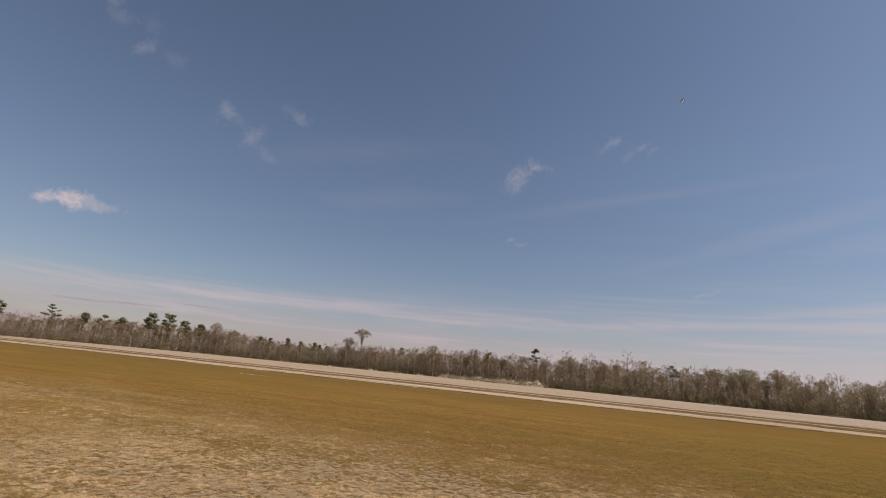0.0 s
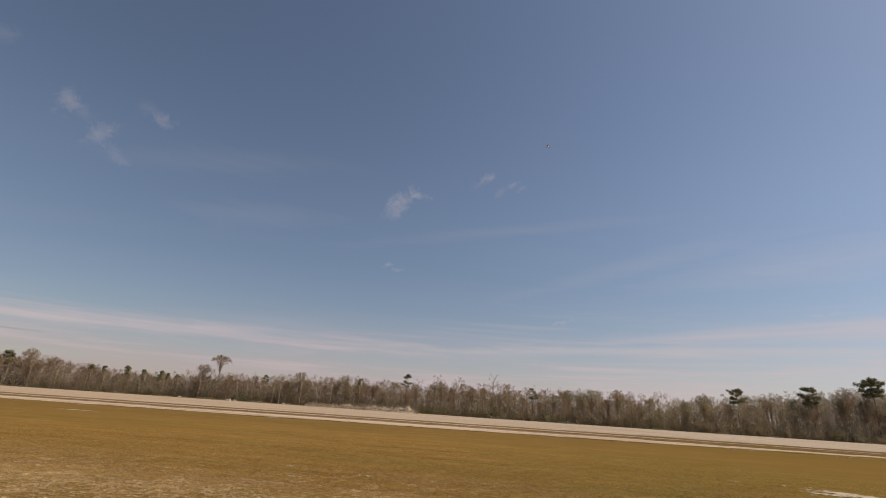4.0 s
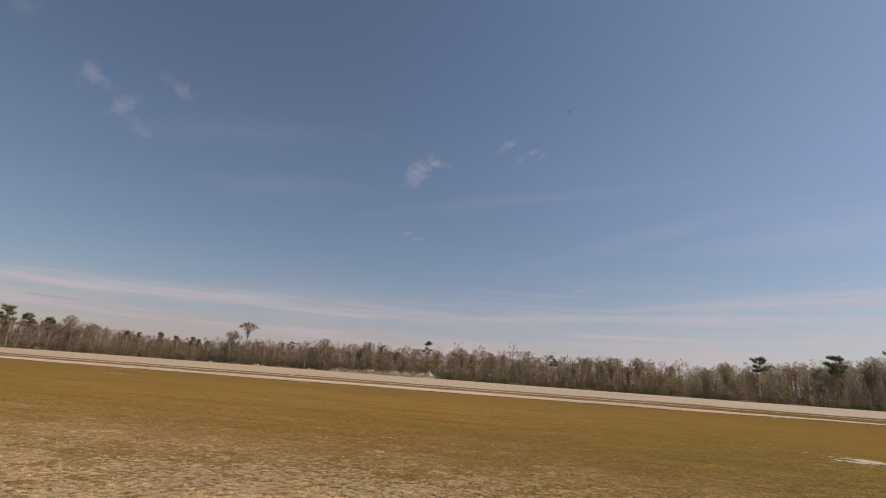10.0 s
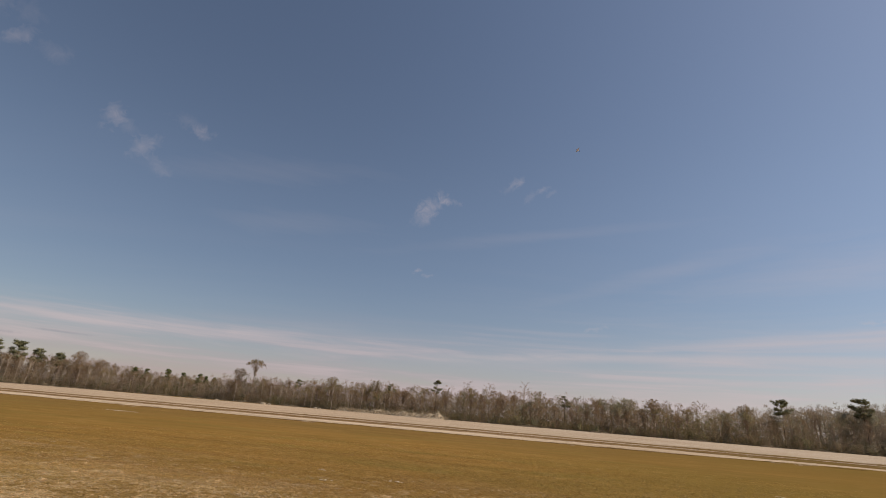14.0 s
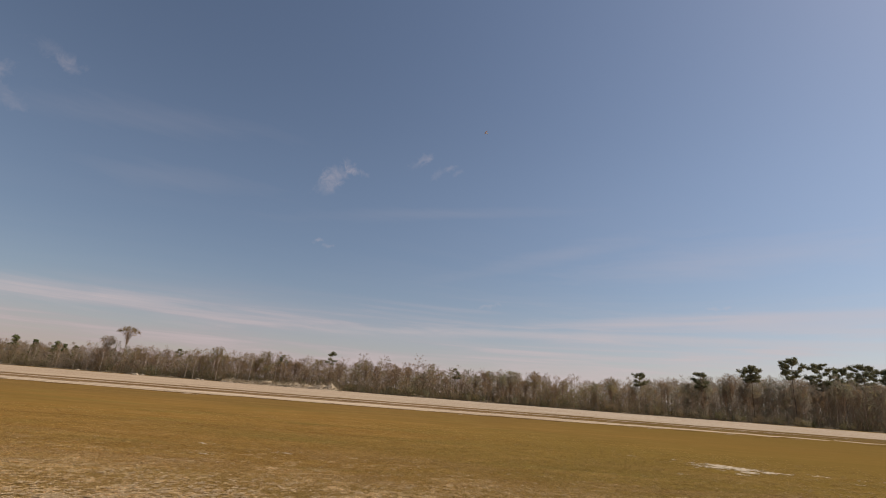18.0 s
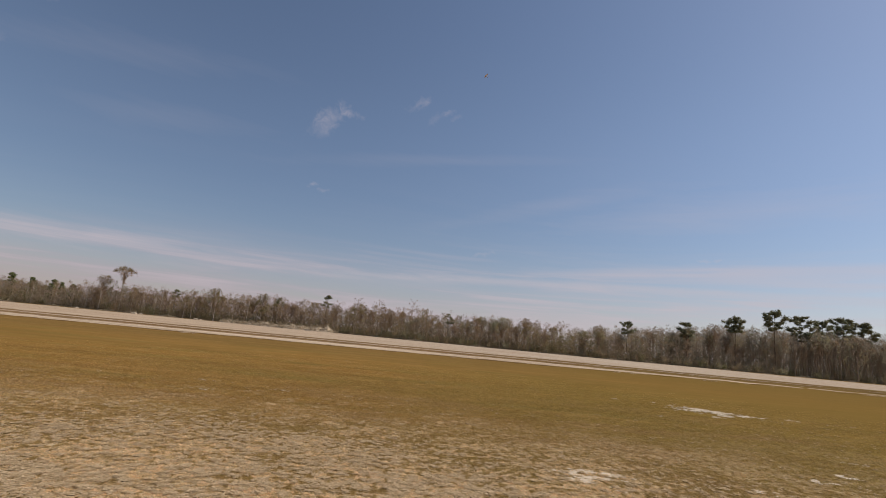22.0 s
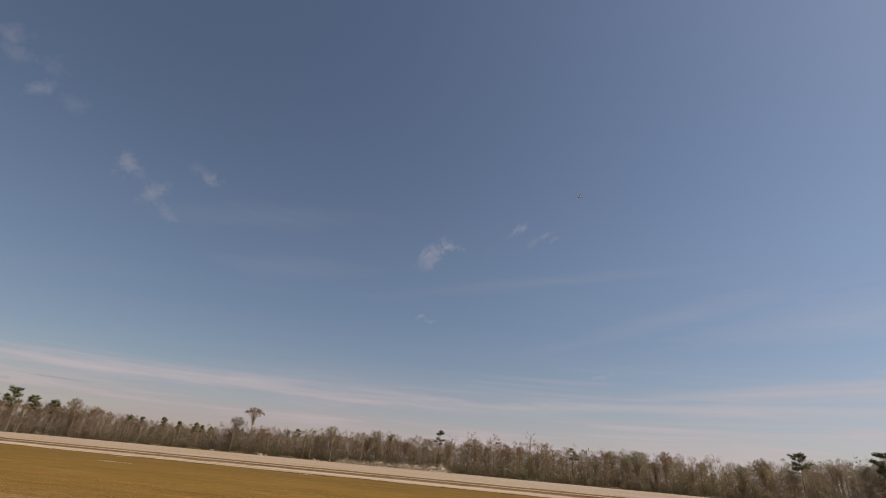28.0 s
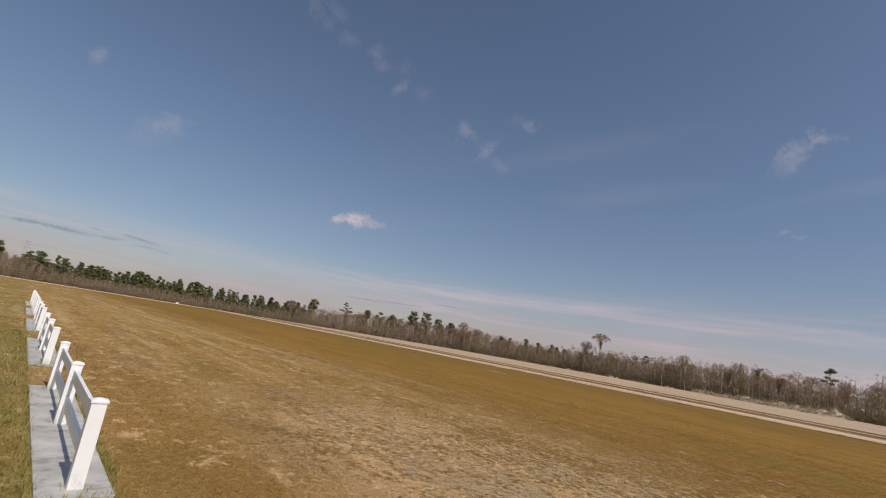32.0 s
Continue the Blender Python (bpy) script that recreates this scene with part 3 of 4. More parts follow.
weeds("weed_patches", 41, 900, (47.4, 55.4, 70.3, 60.8, 65.0), M_VERGE, "brown weeds creeping over the edges of the sand", 0.021, 2.6, 0.8)
weeds("sand_spots", 42, 260, (47.0, 57.0, 68.5, 61.0), M_SAND, "pale sand spots along the edges of the track", 0.0275, 2.0, 1.0)

foot = Geo()
for s in range(40, 262, 2):
    foot.v.extend(Vector((*edge_at(s, dep + noise.noise((s * 0.13, dep, 0)) * 1.6), 0.024)) for dep in (float(np.interp(s, (40, 200, 262), (-24.0, -22.0, -11.0))), 0.5))
for k in range(len(foot.v) // 2 - 1):
    foot.f.append((2 * k, 2 * k + 1, 2 * k + 3, 2 * k + 2))
tagged(new("sand_margin", foot.mesh("sand_margin", M_SAND)), "narrow pale sand margin at the foot of the woods", "sand", kind="structure")

floor_geo = Geo()
for s in range(0, 736, 6):
    floor_geo.v.extend(Vector((*edge_at(s, dep + (noise.noise((s * 0.07, 0, 0)) * 2 if dep < 0 else 0)), 0.03)) for dep in (-1.5, 75))
for k in range(len(floor_geo.v) // 2 - 1):
    floor_geo.f.append((2 * k, 2 * k + 1, 2 * k + 3, 2 * k + 2))
tagged(new("forest_floor", floor_geo.mesh("forest_floor", M_LITTER)), "dark leaf litter floor under the woods", "ground", kind="structure")


def sand_patch(x, y, a, b, turn=0.0, seed=0):
    """Bare sand with a ragged outline and islands of grass left out."""
    g = Geo()
    random.seed(900 + seed)
    pieces = max(9, int(a * b * 75))
    for _ in range(pieces):
        u, v = random.gauss(0, 0.42), random.gauss(0, 0.42)
        cx, cy = u * a, v * b
        r = rnd(0.2, 1.0) ** 2 * 0.34 * min(b, 0.75) * max(0.3, 1.1 - abs(u)) + 0.02
        ring = []
        for k in range(14):
            t = 2 * math.pi * k / 14
            q = r * (0.75 + 0.7 * noise.noise((math.cos(t) * 1.9 + cx * 3, math.sin(t) * 1.9 + cy * 3, seed)))
            px, py = cx + math.cos(t) * q * 1.45, cy + math.sin(t) * q
            ring.append(Vector((x + px * math.cos(turn) - py * math.sin(turn), y + px * math.sin(turn) + py * math.cos(turn), 0.006 + len(g.f) * 0.00005)))
        g.face(ring)
    ob = new("sand_patch", g.mesh("sand_patch", M_BARE))
    return tagged(ob, "ragged patch of bare pale sand in the grass", "sand patch", "bare patches in the grass", "structure")


for k, row in enumerate(((12.0, 17.75, 1.6, 1.0, -0.28), (11.0, 19.2, 0.55, 0.22, -0.4), (13.3, 17.1, 0.85, 0.5, -0.2), (11.3, 16.1, 0.55, 0.3, -0.1),
                         (13.8, 16.2, 0.8, 0.14, -0.2), (15.0, 17.1, 0.5, 0.3, -0.5), (16.2, 16.65, 0.4, 0.14, -0.15), (14.95, 15.5, 0.25, 0.15, -0.3), (17.0, 16.6, 0.15, 0.1, -0.3),
                         (9.3, 19.45, 0.55, 0.14, -0.35), (8.75, 15.1, 0.25, 0.1, 0.0), (17.8, 15.4, 0.8, 0.18, -0.35), (10.1, 9.8, 0.25, 0.1, -0.5), (8.5, 8.5, 0.4, 0.2, -0.4),
                         (7.55, 8.0, 0.35, 0.25, -0.4), (5.8, 7.1, 0.35, 0.18, -0.6), (3.15, 7.35, 0.8, 0.45, -0.3), (-2.95, 13.6, 0.45, 0.16, 0.0), (-5.3, 14.4, 0.5, 0.13, 0.1),
                         (-30.4, 35.2, 2.6, 0.5, -0.1), (-30.6, 4.6, 2.0, 0.16, -0.15), (-4.6, 12.6, 0.4, 0.12, 0.0))):
    sand_patch(*row, seed=k)


# ---------------------------------------------------------------- trees
def stem(h, lean, steps, wobble):
    pts, p = [], Vector((0, 0, -0.15))
    dx, dy = rnd(-lean, lean), rnd(-lean, lean)
    for k in range(steps + 1):
        t = k / steps
        pts.append(Vector((dx * t * h + rnd(-wobble, wobble) * t, dy * t * h + rnd(-wobble, wobble) * t, -0.15 + t * (h + 0.15))))
    return pts


def along(path, t):
    k = min(int(t * (len(path) - 1)), len(path) - 2)
    f = t * (len(path) - 1) - k
    return path[k].lerp(path[k + 1], f)


def fork(h, base, top, limbs, reach, twigs, shape, rise=0.9, twig_len=(0.35, 0.8), twig_w=0.045):
    """Trunk and twig meshes of a leafless tree of height h."""
    trunk, crown = Geo(), Geo()
    path = stem(h * 0.93, 0.03, 6, h * 0.012)
    r = h * 0.007 + 0.025
    trunk.tube(path, [r * (1.25 if k == 0 else 1) * (1 - 0.83 * k / 6) for k in range(7)], 6)
    for k in range(limbs):
        t = base + (top - base) * (k + rnd(0, 1)) / limbs
        a = k * 2.4 + rnd(-0.5, 0.5)
        p = along(path, t)
        length = reach * h * shape((t - base) / (top - base)) * rnd(0.7, 1.15)
        d = Vector((math.cos(a), math.sin(a), rise * rnd(0.6, 1.4))).normalized()
        bend = Vector((0, 0, 0.25 * length))
        limb = [p, p + d * length * 0.5, p + d * length + bend * rnd(0.2, 1)]
        trunk.tube(limb, [r * 0.32 * (1.1 - t * 0.6), r * 0.2 * (1.1 - t * 0.6), 0.01], 4)
        for j in range(5):
            q = along(limb, rnd(0.3, 1.0))
            e = (d + ball() * 0.9 + Vector((0, 0, 0.35))).normalized()
            n2 = length * rnd(0.25, 0.5)
            trunk.tube([q, q + e * n2], [r * 0.1, 0.008], 3)
            for _ in range(twigs):
                w = q + e * n2 * rnd(0.2, 1.05)
                crown.sliver(w, (e + ball() * 1.1 + Vector((0, 0, 0.3))).normalized(), rnd(*twig_len), twig_w * rnd(0.7, 1.4))
    for _ in range(limbs * twigs // 2):
        w = along(path, rnd(0.75, 1.0))
        crown.sliver(w, (ball() + Vector((0, 0, 0.8))).normalized(), rnd(*twig_len), twig_w)
    return trunk, crown


SHAPES = {
    "slim": lambda t: 0.2 + 0.85 * math.sin(math.pi * (0.2 + 0.76 * t)),
    "round": lambda t: 0.35 + 0.75 * math.sin(math.pi * (0.15 + 0.75 * t)),
}


def pad(g, c, wide, tall, seed):
    """A lumpy flattened cushion of needles."""
    bm = bmesh.new()
    bmesh.ops.create_icosphere(bm, subdivisions=2, radius=1.0)
    i = len(g.v)
    for v in bm.verts:
        k = 1 + 0.75 * noise.noise(v.co * 1.5 + Vector((seed, seed * 0.37, 0)))
        z = v.co.z * k * tall
        g.v.append(c + Vector((v.co.x * k * wide, v.co.y * k * wide, z if z > 0 else z * 0.7)) * 0.82)
    g.f.extend(tuple(i + v.index for v in f.verts) for f in bm.faces)
    bm.free()
    for _ in range(64):
        o = ball().normalized()
        q = c + Vector((o.x * wide, o.y * wide, o.z * tall * (1 if o.z > 0 else 0.55))) * rnd(0.65, 1.2)
        g.leaf(q, (o + Vector((0, 0, 0.5)) + ball() * 0.7).normalized(), wide * rnd(0.35, 0.75), wide * rnd(0.10, 0.22))


def needle_pine(h, base, levels, reach, size, flat, profile, per_level=3):
    """Trunk and needle meshes of a pine whose limbs carry separate cushions of needles in rough layers."""
    trunk, crown = Geo(), Geo()
    path = stem(h * 0.95, 0.03, 7, h * 0.014)
    r = h * 0.0075 + 0.05
    trunk.tube(path, [r * (1.2 if k == 0 else 1) * (1 - 0.75 * k / 7) for k in range(8)], 7)
    turn = rnd(0, 6.3)
    for k in range(levels):
        u = k / max(levels - 1, 1)
        for j in range(per_level if rnd(0, 1) < 0.75 else per_level - 1):
            t = min(base + (0.97 - base) * (u + rnd(-0.5, 0.5) / levels), 0.97)
            turn += 2.4 + rnd(-0.7, 0.7)
            p = along(path, t)
            length = reach * h * profile(u) * rnd(0.5, 1.15)
            d = Vector((math.cos(turn), math.sin(turn), rnd(0.02, 0.4) + 0.25 * u)).normalized()
            limb = [p, p + d * length * 0.55 + Vector((0, 0, -0.04 * length)), p + d * length + Vector((0, 0, 0.08 * length))]
            trunk.tube(limb, [r * 0.30, r * 0.2, 0.03], 4)
            for m in range(3):
                wide = size * h * rnd(0.5, 1.15) * (1.1 - 0.4 * u) * (1.0 if m < 2 else 0.7)
                q = along(limb, (1.0, 0.68, 0.85)[m]) + Vector((rnd(-1, 1) * wide * 0.6, rnd(-1, 1) * wide * 0.6, wide * 0.3))
                pad(crown, q, wide, wide * flat * rnd(0.8, 1.2), rnd(0, 90))
    for _ in range(3):
        wide = size * h * rnd(0.6, 1.0)
        pad(crown, along(path, rnd(0.96, 1.0)) + ball() * wide * 0.7, wide, wide * flat, rnd(0, 90))
    return trunk, crown


def fan_tree(h, fork_at, radius, limbs, twigs, low=0.72, inner=0.35):
    """Trunk and twig meshes of a leafless tree whose limbs spread up and out into a lacy dome."""
    trunk, crown = Geo(), Geo()
    path = stem(h * fork_at * 1.08, 0.04, 5, h * 0.01)
    r = h * 0.0065 + 0.03
    trunk.tube(path, [r * (1.25 if k == 0 else 1) * (1 - 0.45 * k / 5) for k in range(6)], 6)
    wide = radius * h
    for k in range(limbs):
        a, q = k * 2.4 + rnd(-0.4, 0.4), ((k + 0.5) / limbs) ** 0.7 * wide * rnd(0.85, 1.1)
        z = h * (low + (1 - low) * math.sqrt(max(0.0, 1 - (q / (wide * 1.12)) ** 2))) * rnd(0.95, 1.0)
        p = along(path, rnd(0.78, 1.0))
        end = Vector((p.x + math.cos(a) * q, p.y + math.sin(a) * q, z))
        mid = Vector((p.x + math.cos(a) * q * 0.5, p.y + math.sin(a) * q * 0.5, p.z + (z - p.z) * 0.78))
        limb = [p, mid, end]
        trunk.tube(limb, [r * 0.5, r * 0.32, 0.015], 4)
        for j in range(6):
            b = along(limb, rnd(inner, 1.0))
            e = (Vector((math.cos(a), math.sin(a), 0.35)) + ball() * 1.3).normalized()
            n2 = h * rnd(0.03, 0.085)
            trunk.tube([b, b + e * n2], [r * 0.14, 0.01], 3)
            for _ in range(twigs):
                w = b + e * n2 * rnd(0.2, 1.1)
                # the twigs end at the dome and do not hang below its rim
                out = math.hypot(w.x, w.y) / (wide * 1.12)
                w.z = min(w.z, h * (low + (1 - low) * math.sqrt(max(0.0, 1 - out * out))))
                if out > 1.0 or w.z < h * (low - 0.06):
                    continue
                crown.sliver(w, (e * 0.5 + ball() * 0.8 + Vector((0, 0, 0.3))).normalized(), h * rnd(0.02, 0.05), h * 0.0038 * rnd(0.7, 1.4))
    return trunk, crown


def variants(kind, maker, count, bark, leaves, h, seed):
    """Meshes of a few trees of one kind, all of height h, to be scaled."""
    made = []
    for k in range(count):
        random.seed(seed + k)
        trunk, crown = maker()
        made.append((trunk.mesh(kind + "_trunk", bark, True), crown.mesh(kind + "_crown", leaves), h))
    return made


ROUND = lambda u: 0.45 + 0.6 * math.sin(math.pi * (0.12 + 0.78 * u))
FLAT = lambda u: 1.05 - 0.75 * u * u
CONE = lambda u: 1.05 - 0.85 * u
KINDS = {
    "bare": variants("bare", lambda: fork(10, rnd(0.25, 0.45), 0.98, 26, 0.15, 18, SHAPES["slim"], 0.8, (0.2, 0.5), 0.042), 5, M_BARK, M_TWIG, 10, 10)
    + variants("bare", lambda: fan_tree(10, rnd(0.4, 0.6), rnd(0.13, 0.19), 16, 16, rnd(0.55, 0.7)), 5, M_BARK, M_TWIG, 10, 20),
    "domed": variants("domed", lambda: fan_tree(10, rnd(0.36, 0.48), rnd(0.22, 0.28), 34, 13, rnd(0.5, 0.6)), 6, M_BARK, M_TWIG, 10, 30),
    "tall": variants("tall", lambda: fork(10, rnd(0.5, 0.66), 0.99, 13, 0.15, 7, SHAPES["round"], 0.45, (0.2, 0.5), 0.026), 6, M_BARK, M_TWIG, 10, 40),
    "pale": variants("pale", lambda: fan_tree(10, rnd(0.55, 0.68), rnd(0.10, 0.16), 12, 14, rnd(0.6, 0.75)), 6, M_PALE_BARK, M_TWIG, 10, 44),
    "parasol": variants("parasol", lambda: fan_tree(10, 0.70, 0.225, 34, 9, 0.79, 0.66), 1, M_BARK, M_TWIG, 10, 48),
    "bud": variants("bud", lambda: fork(10, 0.14, 0.97, 24, 0.2, 20, SHAPES["round"], 0.6, (0.12, 0.3), 0.065), 4, M_BARK, M_BUDS, 10, 50)
    + variants("bud", lambda: fan_tree(10, rnd(0.3, 0.42), rnd(0.18, 0.25), 34, 20, rnd(0.4, 0.55)), 5, M_BARK, M_BUDS, 10, 55),
    "pine": variants("pine", lambda: needle_pine(16, rnd(0.57, 0.65), 6, 0.18, 0.047, 0.72, ROUND, 5), 6, M_PINE_BARK, M_NEEDLES, 16, 60),
    "clumped": variants("clumped", lambda: needle_pine(14, rnd(0.58, 0.66), 5, 0.135, 0.068, 0.8, ROUND, 3), 6, M_PINE_BARK, M_NEEDLES, 14, 100),
    "bushy": variants("bushy", lambda: needle_pine(9, rnd(0.12, 0.35), 12, 0.17, 0.044, 0.85, CONE, 3), 9, M_PINE_BARK, M_GREEN_NEEDLES, 9, 66),
    "umbrella": variants("umbrella", lambda: needle_pine(16, rnd(0.68, 0.74), 5, 0.165, 0.045, 0.7, ROUND, 5), 6, M_PINE_BARK, M_NEEDLES, 16, 74),
    "sparse": variants("sparse", lambda: needle_pine(16, rnd(0.66, 0.76), 4, 0.16, 0.05, 0.45, FLAT, 3), 5, M_PINE_BARK, M_NEEDLES, 16, 90),
    "conifer": variants("conifer", lambda: needle_pine(8, 0.22, 9, 0.22, 0.062, 0.75, CONE, 4), 4, M_PINE_BARK, M_GREEN_NEEDLES, 8, 80),
}
LABELS = {
    "bare": ("bare_tree", "leafless grey swamp tree at the edge of the woods", "tree"),
    "domed": ("domed_tree", "leafless tree with a rounded grey-brown twig crown", "tree"),
    "tall": ("tall_bare_tree", "tall thin leafless tree standing above the woods", "tree"),
    "pale": ("pale_trunk_tree", "slender leafless tree with a pale bare trunk", "tree"),
    "parasol": ("parasol_tree", "tall leafless tree with a high umbrella of twigs", "tree"),
    "bushy": ("bushy_pine", "green bushy pine behind the bare trees", "pine"),
    "bud": ("budding_tree", "tree with rust and yellow-green opening buds", "tree"),
    "pine": ("pine_tree", "tall pine with a dark green rounded crown", "pine"),
    "clumped": ("clumped_pine", "pine with a full crown of rounded needle clumps", "pine"),
    "umbrella": ("umbrella_pine", "tall pine with a high flat open crown", "pine"),
    "sparse": ("open_pine", "thin pine with sparse open tiers of needles", "pine"),
    "conifer": ("young_conifer", "small dark pointed conifer among bare trees", "conifer"),
}
counter = {}


def plant(kind, x, y, h, spread=1.0):
    name, label, category = LABELS[kind]
    counter[kind] = counter.get(kind, 0) + 1
    trunk, crown, h0 = KINDS[kind][counter[kind] % len(KINDS[kind])]
    tree = new(name)
    k = h / h0
    tree.matrix_world = Matrix.LocRotScale((x, y, 0), Euler((0, 0, counter[kind] * 2.1)), (k * spread, k * spread, k))
    part("trunk", trunk, None, tree)
    part("crown", crown, None, tree)
    return tagged(tree, label, category, "trees of the woods")


PINES = ((-182.3, -7.0, 9.6), (-182.2, 2.5, 8.6), (-182.0, 8.3, 8.1), (-185.4, 92.9, 10.9), (-176.1, 114.3, 10.3), (-169.8, 123.3, 10.3),
         (-164.3, 131.1, 13.2), (-160.9, 136.0, 13.5), (-157.9, 140.2, 11.8), (-153.3, 143.9, 11.0), (141.0, 154.4, 21.0),
         (150.0, 155.9, 20.4), (161.0, 157.7, 22.4), (170.0, 159.1, 21.8), (214.6, 164.6, 25.0), (233.7, 166.7, 27.0), (255.4, 169.1, 28.7))
UMBRELLAS = ((-181.3, 106.8, 12.4), (-172.7, 119.1, 10.7), (-69.9, 153.4, 8.8), (-37.5, 149.4, 9.2), (-22.7, 146.9, 11.3), (15.0, 142.5, 9.2), (70.9, 142.2, 12.1),
             (93.2, 146.3, 14.1), (112.5, 149.9, 17.8), (128.9, 152.5, 21.6), (195.8, 162.6, 25.5))
CONIFERS = ((-128.5, 150.0, 8.6), (-124.8, 150.8, 8.3), (-117.9, 152.6, 8.9), (-112.6, 153.8, 8.0), (-107.4, 155.0, 8.1), (-105.0, 155.6, 7.4),
            (-102.2, 156.1, 7.2))
DOMED = ((-184.6, 82.9, 8.9), (-145.6, 144.1, 12.1), (-138.4, 145.8, 9.9), (-91.6, 153.6, 10.9), (-57.1, 150.4, 10.1), (-41.7, 148.2, 9.8),
         (37.9, 139.6, 9.9), (60.4, 138.8, 9.9), (103.1, 146.7, 14.5))
TALL = ((-78.3, 152.3, 9.0), (-61.9, 150.8, 9.3), (-18.7, 144.3, 9.8), (-12.8, 143.2, 11.4), (-6.2, 142.1, 11.3),
        (3.4, 140.9, 12.1), (8.6, 140.7, 9.4), (26.2, 140.1, 9.2), (49.6, 139.2, 10.2), (78.8, 142.1, 11.7), (33.1, 139.8, 9.6))
for kind, rows in (("pine", PINES), ("umbrella", UMBRELLAS), ("conifer", CONIFERS), ("domed", DOMED), ("tall", TALL), ("parasol", ((-86.3, 153.1, 13.8),)), ("bud", ((-88.4, 152.4, 9.6), (-84.6, 152.0, 8.6)))):
    for x, y, h in rows:
        # most of the tall pines of the sunny side stand a little way in
        q = 1.04 if x > 60 and kind == "pine" else 1.03 if kind == "conifer" else 1.0
        sort = "sparse" if kind == "umbrella" and x < 60 else "clumped" if kind == "pine" and x < 60 else kind
        plant(sort, x * q, y * q, 1.85 + (h - 1.85) * q, rnd(1.05, 1.25) if sort == "clumped" else 1.0)
random.seed(5)
# green pines behind the bare edge at the far end of the field
for k in range(190):
    s = 130 + 92 * (k + rnd(0, 1)) / 190
    x, y = edge_at(s, rnd(5, 20))
    plant("bushy", x, y, canopy(s) * rnd(0.75, 1.36), rnd(1.1, 1.7))
# the front rows of the woods
for k in range(300):
    s = 60 + 640 * (k + rnd(0, 1)) / 300
    x, y = edge_at(s, rnd(0.5, 9))
    kind = random.choices(("bare", "domed", "bud", "tall"), (5, 2.5 if s < 330 else 1.5, 0.5 if s < 330 else 2.0 if s < 440 else 7.0, 0.5))[0]
    plant(kind, x, y, bare_height(s) * rnd(0.66, 1.06 if s < 330 else 1.13 if s < 500 else 0.95) * (1.06 if kind == "tall" else 1.0), rnd(1.0, 1.35))
# pale trunks that stand out in front of the twigs
for k in range(130):
    s = 70 + 330 * ((k + rnd(0, 1)) / 130) ** 1.3
    x, y = edge_at(s, rnd(-0.8, 2.0))
    plant("pale", x, y, bare_height(s) * rnd(0.7, 1.0), rnd(0.9, 1.2))


def wood_behind(name, label, count, d0, d1, twigs, length, width, low, seed, mat):
    """The depth of the woods: many thin stems with their twigs."""
    random.seed(seed)
    g, t = Geo(), Geo()
    for k in range(count):
        s = 20 + 700 * random.random()
        x, y = edge_at(s, rnd(d0, d1))
        h = bare_height(s) * rnd(0.74, 1.08 if s < 330 else 1.13 if s < 500 else 1.0)
        lean = Vector((rnd(-0.04, 0.04), rnd(-0.04, 0.04), 1)) * h
        p = Vector((x, y, -0.1))
        r = 0.04 + h * 0.0052
        g.tube([p, p + lean * 0.55, p + lean], [r, r * 0.6, 0.01], 4)
        crowns = max(4, int(h * 0.8))
        for _ in range(crowns):
            u = low + (1.0 - low) * rnd(0, 1) ** 0.8
            o = ball() * (0.25 + h * 0.15 * math.sin(math.pi * (0.15 + 0.75 * u)))
            c, wide = p + lean * u + o, rnd(0.35, 0.8)
            for _ in range(int(twigs * h / crowns)):
                e = ball()
                t.sliver(c + e * wide, (e + Vector((0, 0, 0.7)) + ball() * 0.5).normalized(), rnd(*length), rnd(*width))
    tagged(new(name + "_stems", g.mesh(name + "_stems", M_BARK)), "thin grey stems " + label, "woods", kind="stuff")
    tagged(new(name + "_twigs", t.mesh(name + "_twigs", mat)), "grey-brown mass of bare twigs " + label, "woods", kind="stuff")


wood_behind("inner_woods", "just inside the leafless woods", 1900, 0.5, 15, 34, (0.25, 0.55), (0.035, 0.07), 0.12, 77, M_TWIG)
wood_behind("deep_woods", "deep inside the leafless woods", 2500, 12, 50, 20, (0.3, 0.8), (0.06, 0.13), 0.08, 78, M_DEEP)


def shrub_mesh(seed, leaves):
    random.seed(seed)
    stems, crown = Geo(), Geo()
    for k in range(7):
        a = k * 0.9
        tip = Vector((math.cos(a) * rnd(0.3, 0.9), math.sin(a) * rnd(0.3, 0.9), rnd(1.2, 2.0)))
        stems.tube([Vector((0, 0, -0.1)), tip * 0.5 + ball() * 0.1, tip], [0.03, 0.02, 0.008], 3)
        for _ in range(38):
            p = tip * rnd(0.25, 1.05) + ball() * 0.45
            crown.leaf(p, (ball() + Vector((0, 0, 0.4))).normalized(), rnd(0.14, 0.3), rnd(0.07, 0.14))
    return stems.mesh("shrub_stems", M_BARK), crown.mesh("shrub_leaves", leaves)


SHRUBS = [shrub_mesh(200 + k, M_SHRUB) for k in range(4)] + [shrub_mesh(210, M_BUDS)]
random.seed(8)
for k in range(260):
    s = 60 + 640 * (k + rnd(0, 1)) / 260
    x, y = edge_at(s, rnd(-1.0, 3.5))
    stems, crown = SHRUBS[k % 5]
    bush = new("shrub")
    q = rnd(0.55, 1.35)
    bush.matrix_world = Matrix.LocRotScale((x, y, 0), Euler((0, 0, rnd(0, 6.3))), (q * rnd(0.9, 1.5), q * rnd(0.9, 1.5), q))
    part("stem", stems, None, bush)
    part("foliage", crown, None, bush)
    tagged(bush, "dull grey-green shrub at the foot of the woods", "shrub", "undergrowth shrubs")


